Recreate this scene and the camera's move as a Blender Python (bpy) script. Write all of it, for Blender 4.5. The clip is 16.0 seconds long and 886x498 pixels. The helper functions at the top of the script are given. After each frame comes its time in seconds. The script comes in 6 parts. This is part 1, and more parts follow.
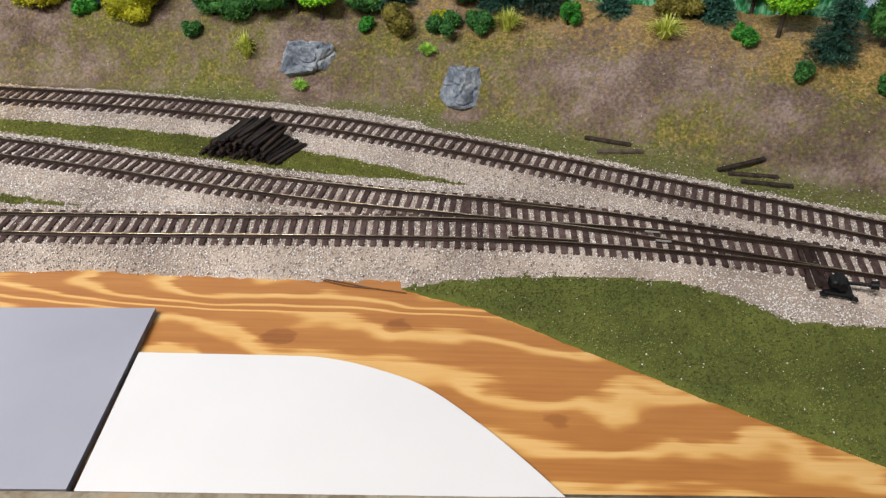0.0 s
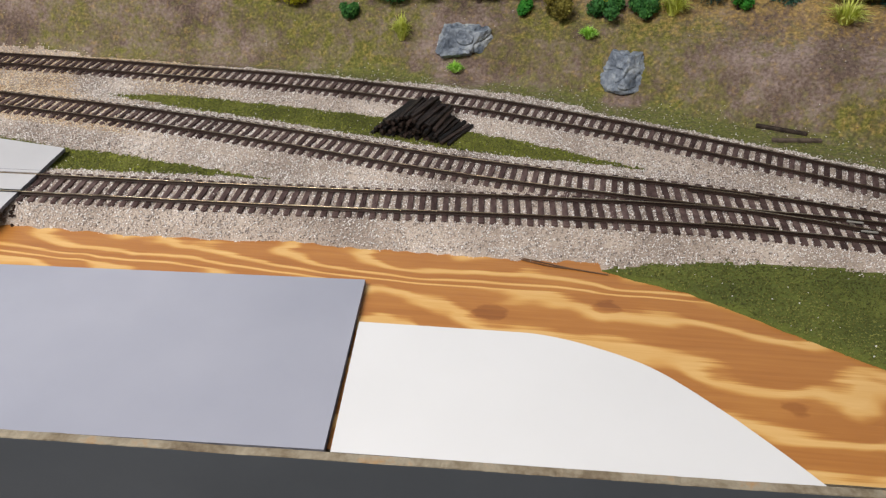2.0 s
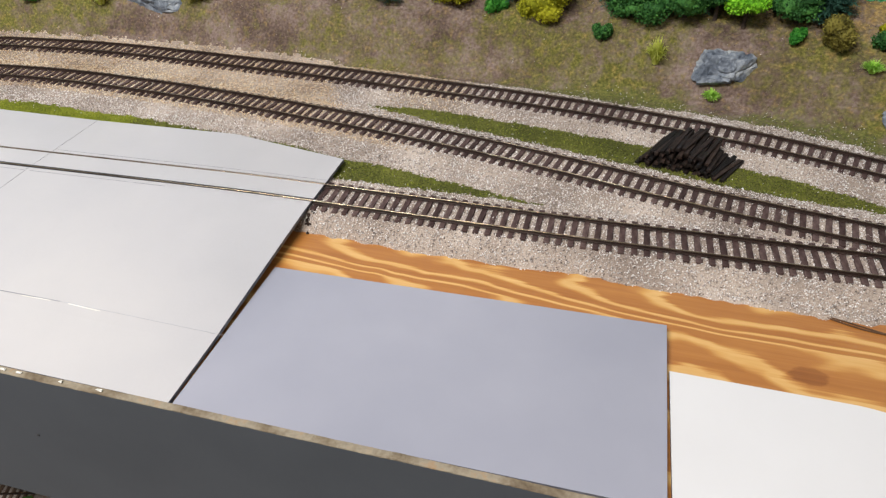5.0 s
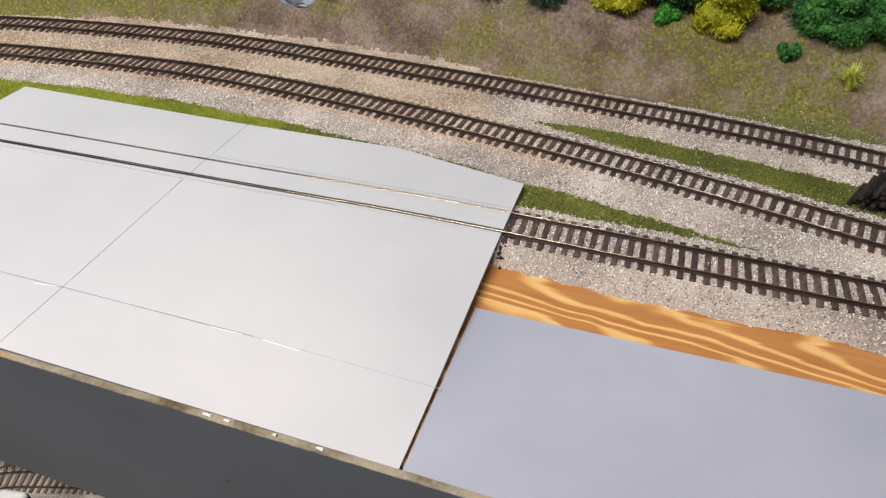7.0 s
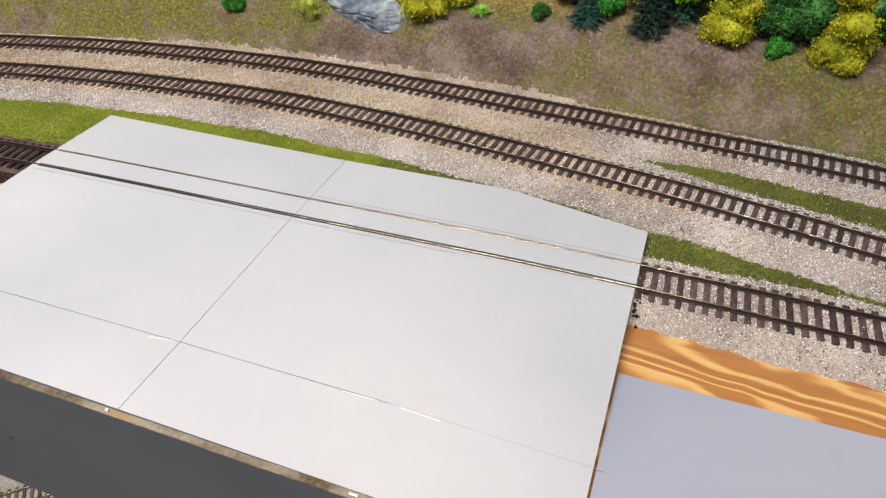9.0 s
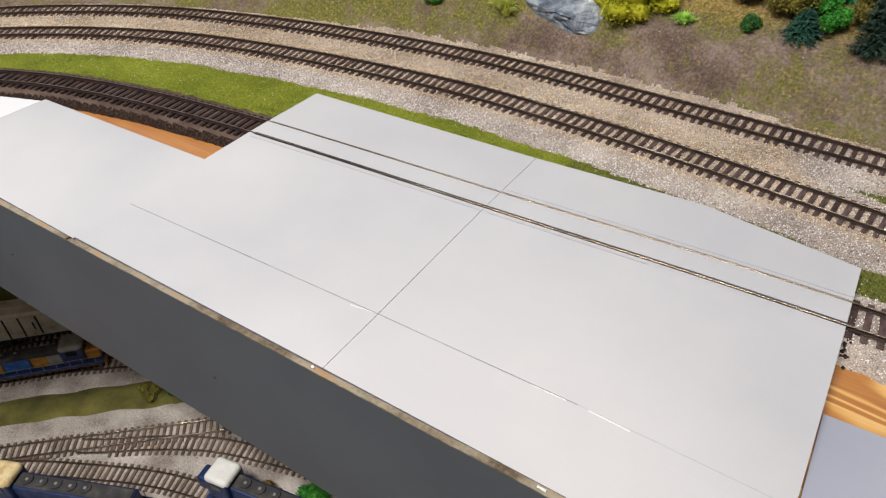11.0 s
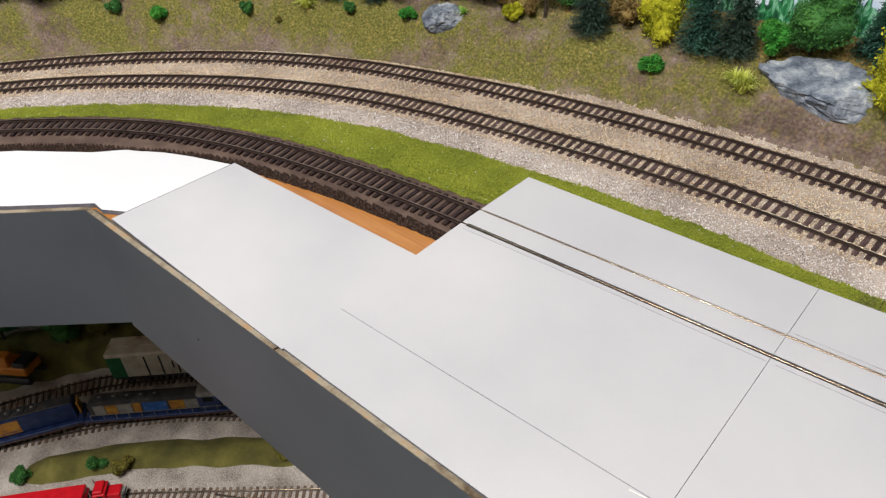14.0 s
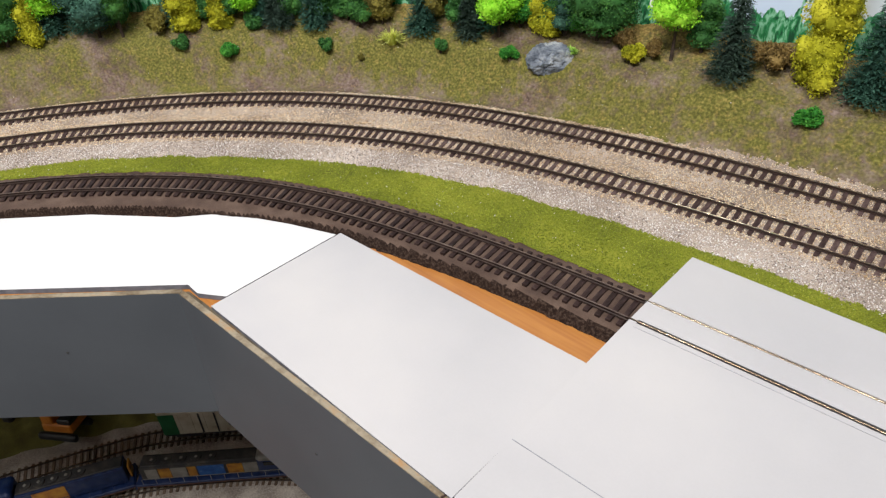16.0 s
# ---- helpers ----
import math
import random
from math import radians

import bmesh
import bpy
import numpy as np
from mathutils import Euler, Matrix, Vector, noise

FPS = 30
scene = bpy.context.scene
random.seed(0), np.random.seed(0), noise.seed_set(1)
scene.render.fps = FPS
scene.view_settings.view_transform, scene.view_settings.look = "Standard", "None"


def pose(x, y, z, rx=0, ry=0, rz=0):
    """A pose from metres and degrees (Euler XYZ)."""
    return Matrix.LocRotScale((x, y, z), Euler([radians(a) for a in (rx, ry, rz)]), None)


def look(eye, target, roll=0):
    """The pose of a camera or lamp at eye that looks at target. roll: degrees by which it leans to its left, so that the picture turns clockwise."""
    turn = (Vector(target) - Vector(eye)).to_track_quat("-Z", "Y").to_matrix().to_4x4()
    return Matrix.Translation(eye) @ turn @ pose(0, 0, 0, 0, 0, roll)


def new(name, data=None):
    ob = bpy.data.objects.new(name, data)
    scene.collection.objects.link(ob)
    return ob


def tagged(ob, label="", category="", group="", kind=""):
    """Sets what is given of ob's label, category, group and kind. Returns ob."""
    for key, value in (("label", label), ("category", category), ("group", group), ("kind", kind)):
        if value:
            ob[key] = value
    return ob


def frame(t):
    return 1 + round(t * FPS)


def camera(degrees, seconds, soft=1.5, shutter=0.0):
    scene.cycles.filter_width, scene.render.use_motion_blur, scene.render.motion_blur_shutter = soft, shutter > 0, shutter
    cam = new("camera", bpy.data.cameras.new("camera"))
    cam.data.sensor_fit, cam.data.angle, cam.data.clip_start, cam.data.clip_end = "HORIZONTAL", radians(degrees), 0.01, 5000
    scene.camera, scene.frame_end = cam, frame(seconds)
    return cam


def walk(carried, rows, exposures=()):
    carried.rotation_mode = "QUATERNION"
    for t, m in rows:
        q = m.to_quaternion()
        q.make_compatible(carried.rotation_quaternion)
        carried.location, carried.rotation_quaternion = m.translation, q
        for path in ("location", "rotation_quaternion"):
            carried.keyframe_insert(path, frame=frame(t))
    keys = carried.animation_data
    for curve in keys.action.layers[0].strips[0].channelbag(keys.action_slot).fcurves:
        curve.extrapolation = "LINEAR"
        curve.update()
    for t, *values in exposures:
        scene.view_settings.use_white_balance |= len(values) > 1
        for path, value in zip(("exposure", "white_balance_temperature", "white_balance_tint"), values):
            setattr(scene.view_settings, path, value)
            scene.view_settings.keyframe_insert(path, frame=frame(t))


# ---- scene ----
cam = camera(66.84, 16.0, soft=1.3)
PATH = [
    (0, (0.0716, 0.0915, 0.2107), (0.0722, 0.8906, -0.3905), 1.66),
    (0.5, (0.0531, 0.0961, 0.2065), (0.0471, 0.8944, -0.3957), 1.43),
    (1, (0.0318, 0.1011, 0.2056), (0.0163, 0.8984, -0.3977), 1.22),
    (1.5, (0.0133, 0.0967, 0.2042), (-0.0225, 0.8919, -0.4010), 1.04),
    (2, (-0.0020, 0.0843, 0.2025), (-0.0701, 0.8751, -0.4057), 0.65),
    (2.5, (-0.0100, 0.0821, 0.2057), (-0.1122, 0.8685, -0.4034), 0.23),
    (3, (-0.0279, 0.0854, 0.2079), (-0.1605, 0.8659, -0.4030), -0.18),
    (3.5, (-0.0435, 0.0878, 0.2095), (-0.2008, 0.8642, -0.4009), -0.43),
    (4, (-0.0577, 0.0838, 0.2101), (-0.2414, 0.8534, -0.4015), -0.78),
    (4.2, (-0.0631, 0.0812, 0.2122), (-0.2600, 0.8477, -0.3992), -1.21),
    (6.5, (-0.1574, 0.0889, 0.2181), (-0.4204, 0.8263, -0.4040), -0.60),
    (7, (-0.1872, 0.0933, 0.2192), (-0.4499, 0.8259, -0.4086), -0.15),
    (7.5, (-0.2226, 0.0993, 0.2208), (-0.4936, 0.8313, -0.4044), -0.10),
    (8, (-0.2467, 0.1068, 0.2243), (-0.5200, 0.8384, -0.4003), -0.03),
    (8.2, (-0.2473, 0.1050, 0.2261), (-0.5230, 0.8364, -0.3976), -0.10),
    (10.3, (-0.2646, 0.0988, 0.2269), (-0.6111, 0.7981, -0.3984), 0.07),
    (10.5, (-0.2682, 0.0954, 0.2287), (-0.6414, 0.7797, -0.3977), -0.38),
    (11, (-0.2801, 0.0828, 0.2290), (-0.7225, 0.7266, -0.3953), -1.20),
    (11.5, (-0.2978, 0.0776, 0.2315), (-0.7890, 0.6885, -0.3895), -1.71),
    (12, (-0.3160, 0.0819, 0.2371), (-0.8332, 0.6743, -0.3806), -2.07),
    (12.5, (-0.3390, 0.0873, 0.2369), (-0.8708, 0.6718, -0.3760), -2.18),
    (13, (-0.3569, 0.0939, 0.2356), (-0.8965, 0.6765, -0.3723), -2.19),
    (13.5, (-0.3779, 0.0974, 0.2366), (-0.9236, 0.6795, -0.3662), -2.15),
    (14, (-0.3979, 0.0969, 0.2374), (-0.9492, 0.6778, -0.3615), -2.13),
    (14.5, (-0.4224, 0.1020, 0.2363), (-0.9785, 0.6805, -0.3605), -2.18),
    (15, (-0.4470, 0.1096, 0.2367), (-1.0061, 0.6877, -0.3577), -2.23),
    (15.5, (-0.4728, 0.1085, 0.2400), (-1.0360, 0.6868, -0.3502), -2.27),
    (16, (-0.5076, 0.1006, 0.2397), (-1.0746, 0.6785, -0.3473), -2.41),
]
walk(cam, [(t, look(eye, target, roll)) for t, eye, target, roll in PATH],
     exposures=[(0, 0.16), (1, 0.11), (2.5, -0.04), (4, -0.02), (9, 0.0), (11.5, -0.10), (14, -0.08), (16, -0.02)])

# ---- light: a closed basement room with assumed tube panels on its ceiling ----
world = bpy.data.worlds.new("room_air")
scene.world = world
world.use_nodes = True
world.node_tree.nodes["Background"].inputs[0].default_value = (0.9, 0.95, 1.0, 1)
world.node_tree.nodes["Background"].inputs[1].default_value = 0.05
CEILING_Z = 1.15


def panel_lamp(x, y, sx, sy, watts, tint=(1.0, 0.985, 0.965)):
    data = bpy.data.lights.new("panel_lamp", "AREA")
    data.shape, data.size, data.size_y, data.energy, data.color = "RECTANGLE", sx, sy, watts, tint
    ob = new("panel_lamp", data)
    ob.location = (x, y, CEILING_Z - 0.07)
    return ob


# The rear two are added fill lamps that brighten the fascia and lower deck.
PANELS = [(-0.56, -0.26), (-1.15, -1.25), (0.35, -1.25)]
for px, py in PANELS:
    panel_lamp(px, py, 0.75, 0.10, 25.5 if py > -0.5 else 3.9)

# ---- materials ----
def srgb(h):
    """A linear colour from a six-digit hex value."""
    v = [int(h[i:i + 2], 16) / 255 for i in (0, 2, 4)]
    return tuple(c / 12.92 if c <= 0.04045 else ((c + 0.055) / 1.055) ** 2.4 for c in v) + (1,)


def mat(name, stops, scale=40.0, rough=0.6, metal=0.0, detail=6.0, fine=0.0, fine_scale=900.0, bump=0.0, bump_scale=600.0,
        island=0.0, per_object=0.0, coords="Object", spec=0.5, stretch=(1, 1, 1), warp=0.0):
    """A surface whose colour runs over stops by broad noise, with fine noise on it, bump, and chance per piece."""
    m = bpy.data.materials.new(name)
    m.use_nodes = True
    nt = m.node_tree
    b = nt.nodes["Principled BSDF"]
    b.inputs["Roughness"].default_value = rough
    b.inputs["Metallic"].default_value = metal
    b.inputs["Specular IOR Level"].default_value = spec
    link = nt.links.new
    tc = nt.nodes.new("ShaderNodeTexCoord")
    mp = nt.nodes.new("ShaderNodeMapping")
    mp.inputs["Scale"].default_value = stretch
    link(tc.outputs[coords], mp.inputs[0])
    n1 = nt.nodes.new("ShaderNodeTexNoise")
    n1.inputs["Scale"].default_value, n1.inputs["Detail"].default_value, n1.inputs["Distortion"].default_value = scale, detail, warp
    link(mp.outputs[0], n1.inputs["Vector"])
    value = n1.outputs["Fac"]

    def add(socket, amount):
        nonlocal value
        mm = nt.nodes.new("ShaderNodeMath")
        mm.operation = "MULTIPLY_ADD"
        link(socket, mm.inputs[0])
        mm.inputs[1].default_value = amount
        link(value, mm.inputs[2])
        sub = nt.nodes.new("ShaderNodeMath")
        sub.operation = "SUBTRACT"
        link(mm.outputs[0], sub.inputs[0])
        sub.inputs[1].default_value = amount / 2
        value = sub.outputs[0]

    if fine:
        n2 = nt.nodes.new("ShaderNodeTexNoise")
        n2.inputs["Scale"].default_value, n2.inputs["Detail"].default_value = fine_scale, 3
        link(mp.outputs[0], n2.inputs["Vector"])
        add(n2.outputs["Fac"], fine)
    if island:
        geo = nt.nodes.new("ShaderNodeNewGeometry")
        add(geo.outputs["Random Per Island"], island)
    if per_object:
        oi = nt.nodes.new("ShaderNodeObjectInfo")
        add(oi.outputs["Random"], per_object)
    ramp = nt.nodes.new("ShaderNodeValToRGB")
    link(value, ramp.inputs[0])
    els = ramp.color_ramp.elements
    while len(els) < len(stops):
        els.new(0.5)
    for e, (p, c) in zip(els, stops):
        e.position, e.color = p, srgb(c)
    link(ramp.outputs[0], b.inputs["Base Color"])
    if bump:
        n3 = nt.nodes.new("ShaderNodeTexNoise")
        n3.inputs["Scale"].default_value, n3.inputs["Detail"].default_value = bump_scale, 4
        link(mp.outputs[0], n3.inputs["Vector"])
        bp = nt.nodes.new("ShaderNodeBump")
        bp.inputs["Strength"].default_value, bp.inputs["Distance"].default_value = bump, 0.001
        link(n3.outputs["Fac"], bp.inputs["Height"])
        link(bp.outputs[0], b.inputs["Normal"])
    return m


M_CARD = mat("white_card", [(0.3, "D6D4D4"), (0.7, "DEDCDC")], scale=9, rough=0.5, bump=0.04, bump_scale=60, fine=0.06, spec=0.35)
M_GREY = mat("grey_card", [(0.3, "9394A0"), (0.5, "9E9EA9"), (0.7, "A9A8B2")], scale=7, rough=0.42, bump=0.03, bump_scale=60, spec=0.38)
M_CARD_EDGE = mat("card_edge", [(0.3, "5E5E66"), (0.7, "7E7E86")], scale=200, rough=0.8)
M_FASCIA = mat("fascia_paint", [(0.3, "4D5157"), (0.7, "565A60")], scale=14, rough=0.55, bump=0.05, bump_scale=900, fine=0.1, fine_scale=300)
M_HARDBOARD = mat("hardboard_edge", [(0.22, "4E3E2C"), (0.40, "7A6C58"), (0.58, "968B78"), (0.72, "A07E58")], scale=45, fine=0.35, fine_scale=500, rough=0.9, bump=0.4, bump_scale=800)
M_RAIL = mat("rail_brown", [(0.3, "251915"), (0.7, "3E2E27")], scale=120, rough=0.45, metal=0.25, fine=0.2)
M_RAILHEAD = mat("rail_head", [(0.30, "645646"), (0.52, "A29078"), (0.72, "E0D2B6")], scale=14, rough=0.25, metal=1.0, fine=0.2)
M_TIE = mat("tie_brown", [(0.25, "352624"), (0.5, "4C3A37"), (0.8, "6A5753")], scale=250, fine=0.3, fine_scale=2500, rough=0.8, bump=0.4, bump_scale=2500, per_object=0.35, spec=0.25)
M_TIE_DARK = mat("tie_dark", [(0.25, "1E1311"), (0.5, "2E1F1C"), (0.8, "453430")], scale=250, fine=0.3, fine_scale=2500, rough=0.7, bump=0.3, bump_scale=2500, per_object=0.3, spec=0.25)
M_BALLAST_BED = mat("ballast_bed", [(0.3, "8E7F74"), (0.55, "BAA99B"), (0.8, "DCCDC0")], scale=20, fine=0.8, fine_scale=1500, rough=0.95, bump=1.0, bump_scale=1300)
M_STONE = mat("ballast_stone", [(0.04, "746862"), (0.26, "BAADA6"), (0.55, "E5DAD4"), (0.92, "FEFAF7")], scale=14, fine=0.1, rough=0.9, island=0.95)
M_STONE_TAN = mat("tan_stone", [(0.04, "84684E"), (0.26, "C4A480"), (0.55, "E8CDA8"), (0.92, "FCF0DA")], scale=14, fine=0.1, rough=0.9, island=0.9)
M_TURF = mat("turf", [(0.25, "5E6416"), (0.5, "80861E"), (0.75, "9C9C30")], scale=30, fine=0.5, fine_scale=1800, rough=0.95, bump=1.0, bump_scale=1500)
M_TURF_DARK = mat("turf_dark", [(0.25, "424A1C"), (0.5, "5C6426"), (0.75, "747A34")], scale=30, fine=0.5, fine_scale=1500, rough=0.95, bump=1.0, bump_scale=1500)

M_TURF_DULL = mat("turf_worn", [(0.25, "4A4E18"), (0.5, "666A22"), (0.75, "828434")], scale=30, fine=0.5, fine_scale=1600, rough=0.95, bump=1.0, bump_scale=1500)


def hill_ground():
    """Earth, olive and straw foam and lawn, shared out by the mesh's own cover attribute and broken up by grain."""
    m = mat("hill_earth", [(0.25, "514139"), (0.48, "715E54"), (0.75, "98857D")], scale=40, fine=0.8, fine_scale=480, rough=0.95, bump=1.0, bump_scale=420, detail=6)
    nt = m.node_tree
    link = nt.links.new
    b = nt.nodes["Principled BSDF"]
    colour = b.inputs["Base Color"].links[0].from_socket
    tc = nt.nodes.new("ShaderNodeTexCoord")
    at = nt.nodes.new("ShaderNodeAttribute")
    at.attribute_name = "cover"
    sep = nt.nodes.new("ShaderNodeSeparateColor")
    link(at.outputs["Color"], sep.inputs[0])

    def noise_of(scale, detail):
        n = nt.nodes.new("ShaderNodeTexNoise")
        n.inputs["Scale"].default_value, n.inputs["Detail"].default_value = scale, detail
        link(tc.outputs["Object"], n.inputs["Vector"])
        return n.outputs["Fac"]

    for k, (scale, stops) in enumerate(((170.0, ("4E4E20", "6E6A2E", "908A46")), (260.0, ("806540", "A0824A", "BE9E62")), (240.0, ("464A20", "626630", "868444")))):
        grain = nt.nodes.new("ShaderNodeMath")
        grain.operation = "MULTIPLY_ADD"
        link(noise_of(scale, 9), grain.inputs[0])
        grain.inputs[1].default_value = 1.6
        link(sep.outputs[k], grain.inputs[2])
        mask = nt.nodes.new("ShaderNodeMapRange")
        mask.inputs[1].default_value, mask.inputs[2].default_value = 0.88, 1.58
        link(grain.outputs[0], mask.inputs[0])
        ramp = nt.nodes.new("ShaderNodeValToRGB")
        ramp.color_ramp.elements.new(0.5)
        for e, q, c in zip(ramp.color_ramp.elements, (0.3, 0.5, 0.7), stops):
            e.position, e.color = q, srgb(c)
        link(noise_of(520.0, 5), ramp.inputs[0])
        mix = nt.nodes.new("ShaderNodeMix")
        mix.data_type = "RGBA"
        link(mask.outputs[0], mix.inputs[0])
        link(colour, mix.inputs[6])
        link(ramp.outputs[0], mix.inputs[7])
        colour = mix.outputs[2]
    link(colour, b.inputs["Base Color"])
    return m


M_HILL = hill_ground()
M_ROADBED = mat("roadbed_foam", [(0.3, "4A3B34"), (0.5, "59483F"), (0.7, "69574C")], scale=60, fine=0.35, fine_scale=1200, rough=0.9, bump=0.35, bump_scale=1500, spec=0.2)
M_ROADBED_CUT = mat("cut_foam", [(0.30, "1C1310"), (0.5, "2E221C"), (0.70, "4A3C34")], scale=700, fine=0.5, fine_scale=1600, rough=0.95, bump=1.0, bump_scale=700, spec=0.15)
M_RAIL_DULL = mat("rail_dull", [(0.3, "4A3A33"), (0.7, "75655A")], scale=60, rough=0.4, metal=0.3, fine=0.2)
M_ROOM = mat("room_paint", [(0.3, "B9B4AC"), (0.7, "C4BFB7")], scale=3, rough=0.8)
M_FLOOR = mat("floor_vinyl", [(0.3, "6E675F"), (0.7, "807970")], scale=6, rough=0.6)


def plywood():
    """Rotary-cut veneer: warped bands of pale early wood along the sheet, with fine pores."""
    m = bpy.data.materials.new("plywood")
    m.use_nodes = True
    nt = m.node_tree
    link = nt.links.new
    b = nt.nodes["Principled BSDF"]
    b.inputs["Roughness"].default_value = 0.42
    tc = nt.nodes.new("ShaderNodeTexCoord")

    def noise_node(stretch, scale, detail, warp=0.0):
        mp = nt.nodes.new("ShaderNodeMapping")
        mp.inputs["Scale"].default_value = stretch
        link(tc.outputs["Object"], mp.inputs[0])
        n = nt.nodes.new("ShaderNodeTexNoise")
        n.inputs["Scale"].default_value, n.inputs["Detail"].default_value, n.inputs["Distortion"].default_value = scale, detail, warp
        link(mp.outputs[0], n.inputs["Vector"])
        return n.outputs["Fac"]

    def calc(op, a, c, d=None):
        n = nt.nodes.new("ShaderNodeMath")
        n.operation = op
        for i, q in enumerate((a, c, d)):
            if q is None:
                continue
            if isinstance(q, (int, float)):
                n.inputs[i].default_value = q
            else:
                link(q, n.inputs[i])
        return n.outputs[0]

    sep = nt.nodes.new("ShaderNodeSeparateXYZ")
    link(tc.outputs["Object"], sep.inputs[0])
    x, y = sep.outputs[0], sep.outputs[1]
    warp = calc("SUBTRACT", noise_node((0.7, 2.2, 1), 14.0, 2.0, 0.2), 0.5)
    d = calc("MAXIMUM", calc("MULTIPLY_ADD", warp, 0.006, calc("SUBTRACT", 0.347, y)), 0.0)
    near = calc("POWER", calc("DIVIDE", calc("MINIMUM", d, 0.027), 0.0195), 3.0)
    deep = calc("MULTIPLY", calc("MAXIMUM", calc("SUBTRACT", d, 0.027), 0.0), 40.0)
    side = calc("ADD", calc("MULTIPLY", calc("MINIMUM", x, 0.0), 17.0), calc("MULTIPLY", calc("MAXIMUM", x, 0.0), 3.2))
    v = calc("SUBTRACT", calc("ADD", near, deep), side)
    v = calc("MULTIPLY_ADD", calc("SUBTRACT", noise_node((1.0, 1.8, 1), 13.0, 2.5, 0.4), 0.5), 2.8, v)
    streak = noise_node((16, 520, 1), 1.0, 5.0)
    v = calc("MULTIPLY_ADD", calc("SUBTRACT", streak, 0.5), 0.30, v)
    saw = calc("FRACT", calc("ADD", v, 0.35), 0)
    rise = calc("MINIMUM", calc("DIVIDE", saw, 0.16), 1.0)
    fall = calc("SUBTRACT", 1.0, calc("MINIMUM", calc("MAXIMUM", calc("DIVIDE", calc("SUBTRACT", saw, 0.30), 0.22), 0.0), 1.0))
    band = calc("MULTIPLY", rise, fall)
    calm = calc("MINIMUM", calc("MAXIMUM", calc("MULTIPLY_ADD", x, 6.0, 3.2), 0.12), 1.0)
    value = calc("MULTIPLY_ADD", streak, 0.34, calc("MULTIPLY_ADD", calc("MULTIPLY", band, calm), 0.40, 0.20))
    value = calc("MULTIPLY_ADD", calc("SUBTRACT", noise_node((1, 3, 1), 26.0, 4.0), 0.5), 0.28, value)
    for sx, sy, sr in ((0.052, 0.3125, 0.0075), (0.0, 0.3040, 0.0085), (0.118, 0.262, 0.006)):
        dx, dy = calc("SUBTRACT", x, sx), calc("MULTIPLY", calc("SUBTRACT", y, sy), 1.5)
        far = calc("SQRT", calc("ADD", calc("MULTIPLY", dx, dx), calc("MULTIPLY", dy, dy)), 0)
        far = calc("MULTIPLY_ADD", calc("SUBTRACT", noise_node((1, 2, 1), 120.0, 3.0), 0.5), 0.010, far)
        stain = calc("MINIMUM", calc("MAXIMUM", calc("MULTIPLY", calc("SUBTRACT", sr, far), 500.0), 0.0), 1.0)
        value = calc("MULTIPLY_ADD", stain, -0.20, value)
    ramp = nt.nodes.new("ShaderNodeValToRGB")
    els = ramp.color_ramp.elements
    stops = [(0.10, "8A5222"), (0.34, "A86C32"), (0.50, "B67C3C"), (0.66, "CF9C56"), (0.88, "DEB474")]
    while len(els) < len(stops):
        els.new(0.5)
    for e, (q, c) in zip(els, stops):
        e.position, e.color = q, srgb(c)
    link(value, ramp.inputs[0])
    link(ramp.outputs[0], b.inputs["Base Color"])
    bp = nt.nodes.new("ShaderNodeBump")
    bp.inputs["Strength"].default_value, bp.inputs["Distance"].default_value = 0.25, 0.0004
    link(streak, bp.inputs["Height"])
    link(bp.outputs[0], b.inputs["Normal"])
    return m


M_PLY = plywood()
M_CARD_DULL = mat("dull_card", [(0.3, "B0AEB0"), (0.5, "BBB8B9"), (0.7, "C4C0BF")], scale=7, rough=0.4, bump=0.05, bump_scale=50, fine=0.08, spec=0.4)


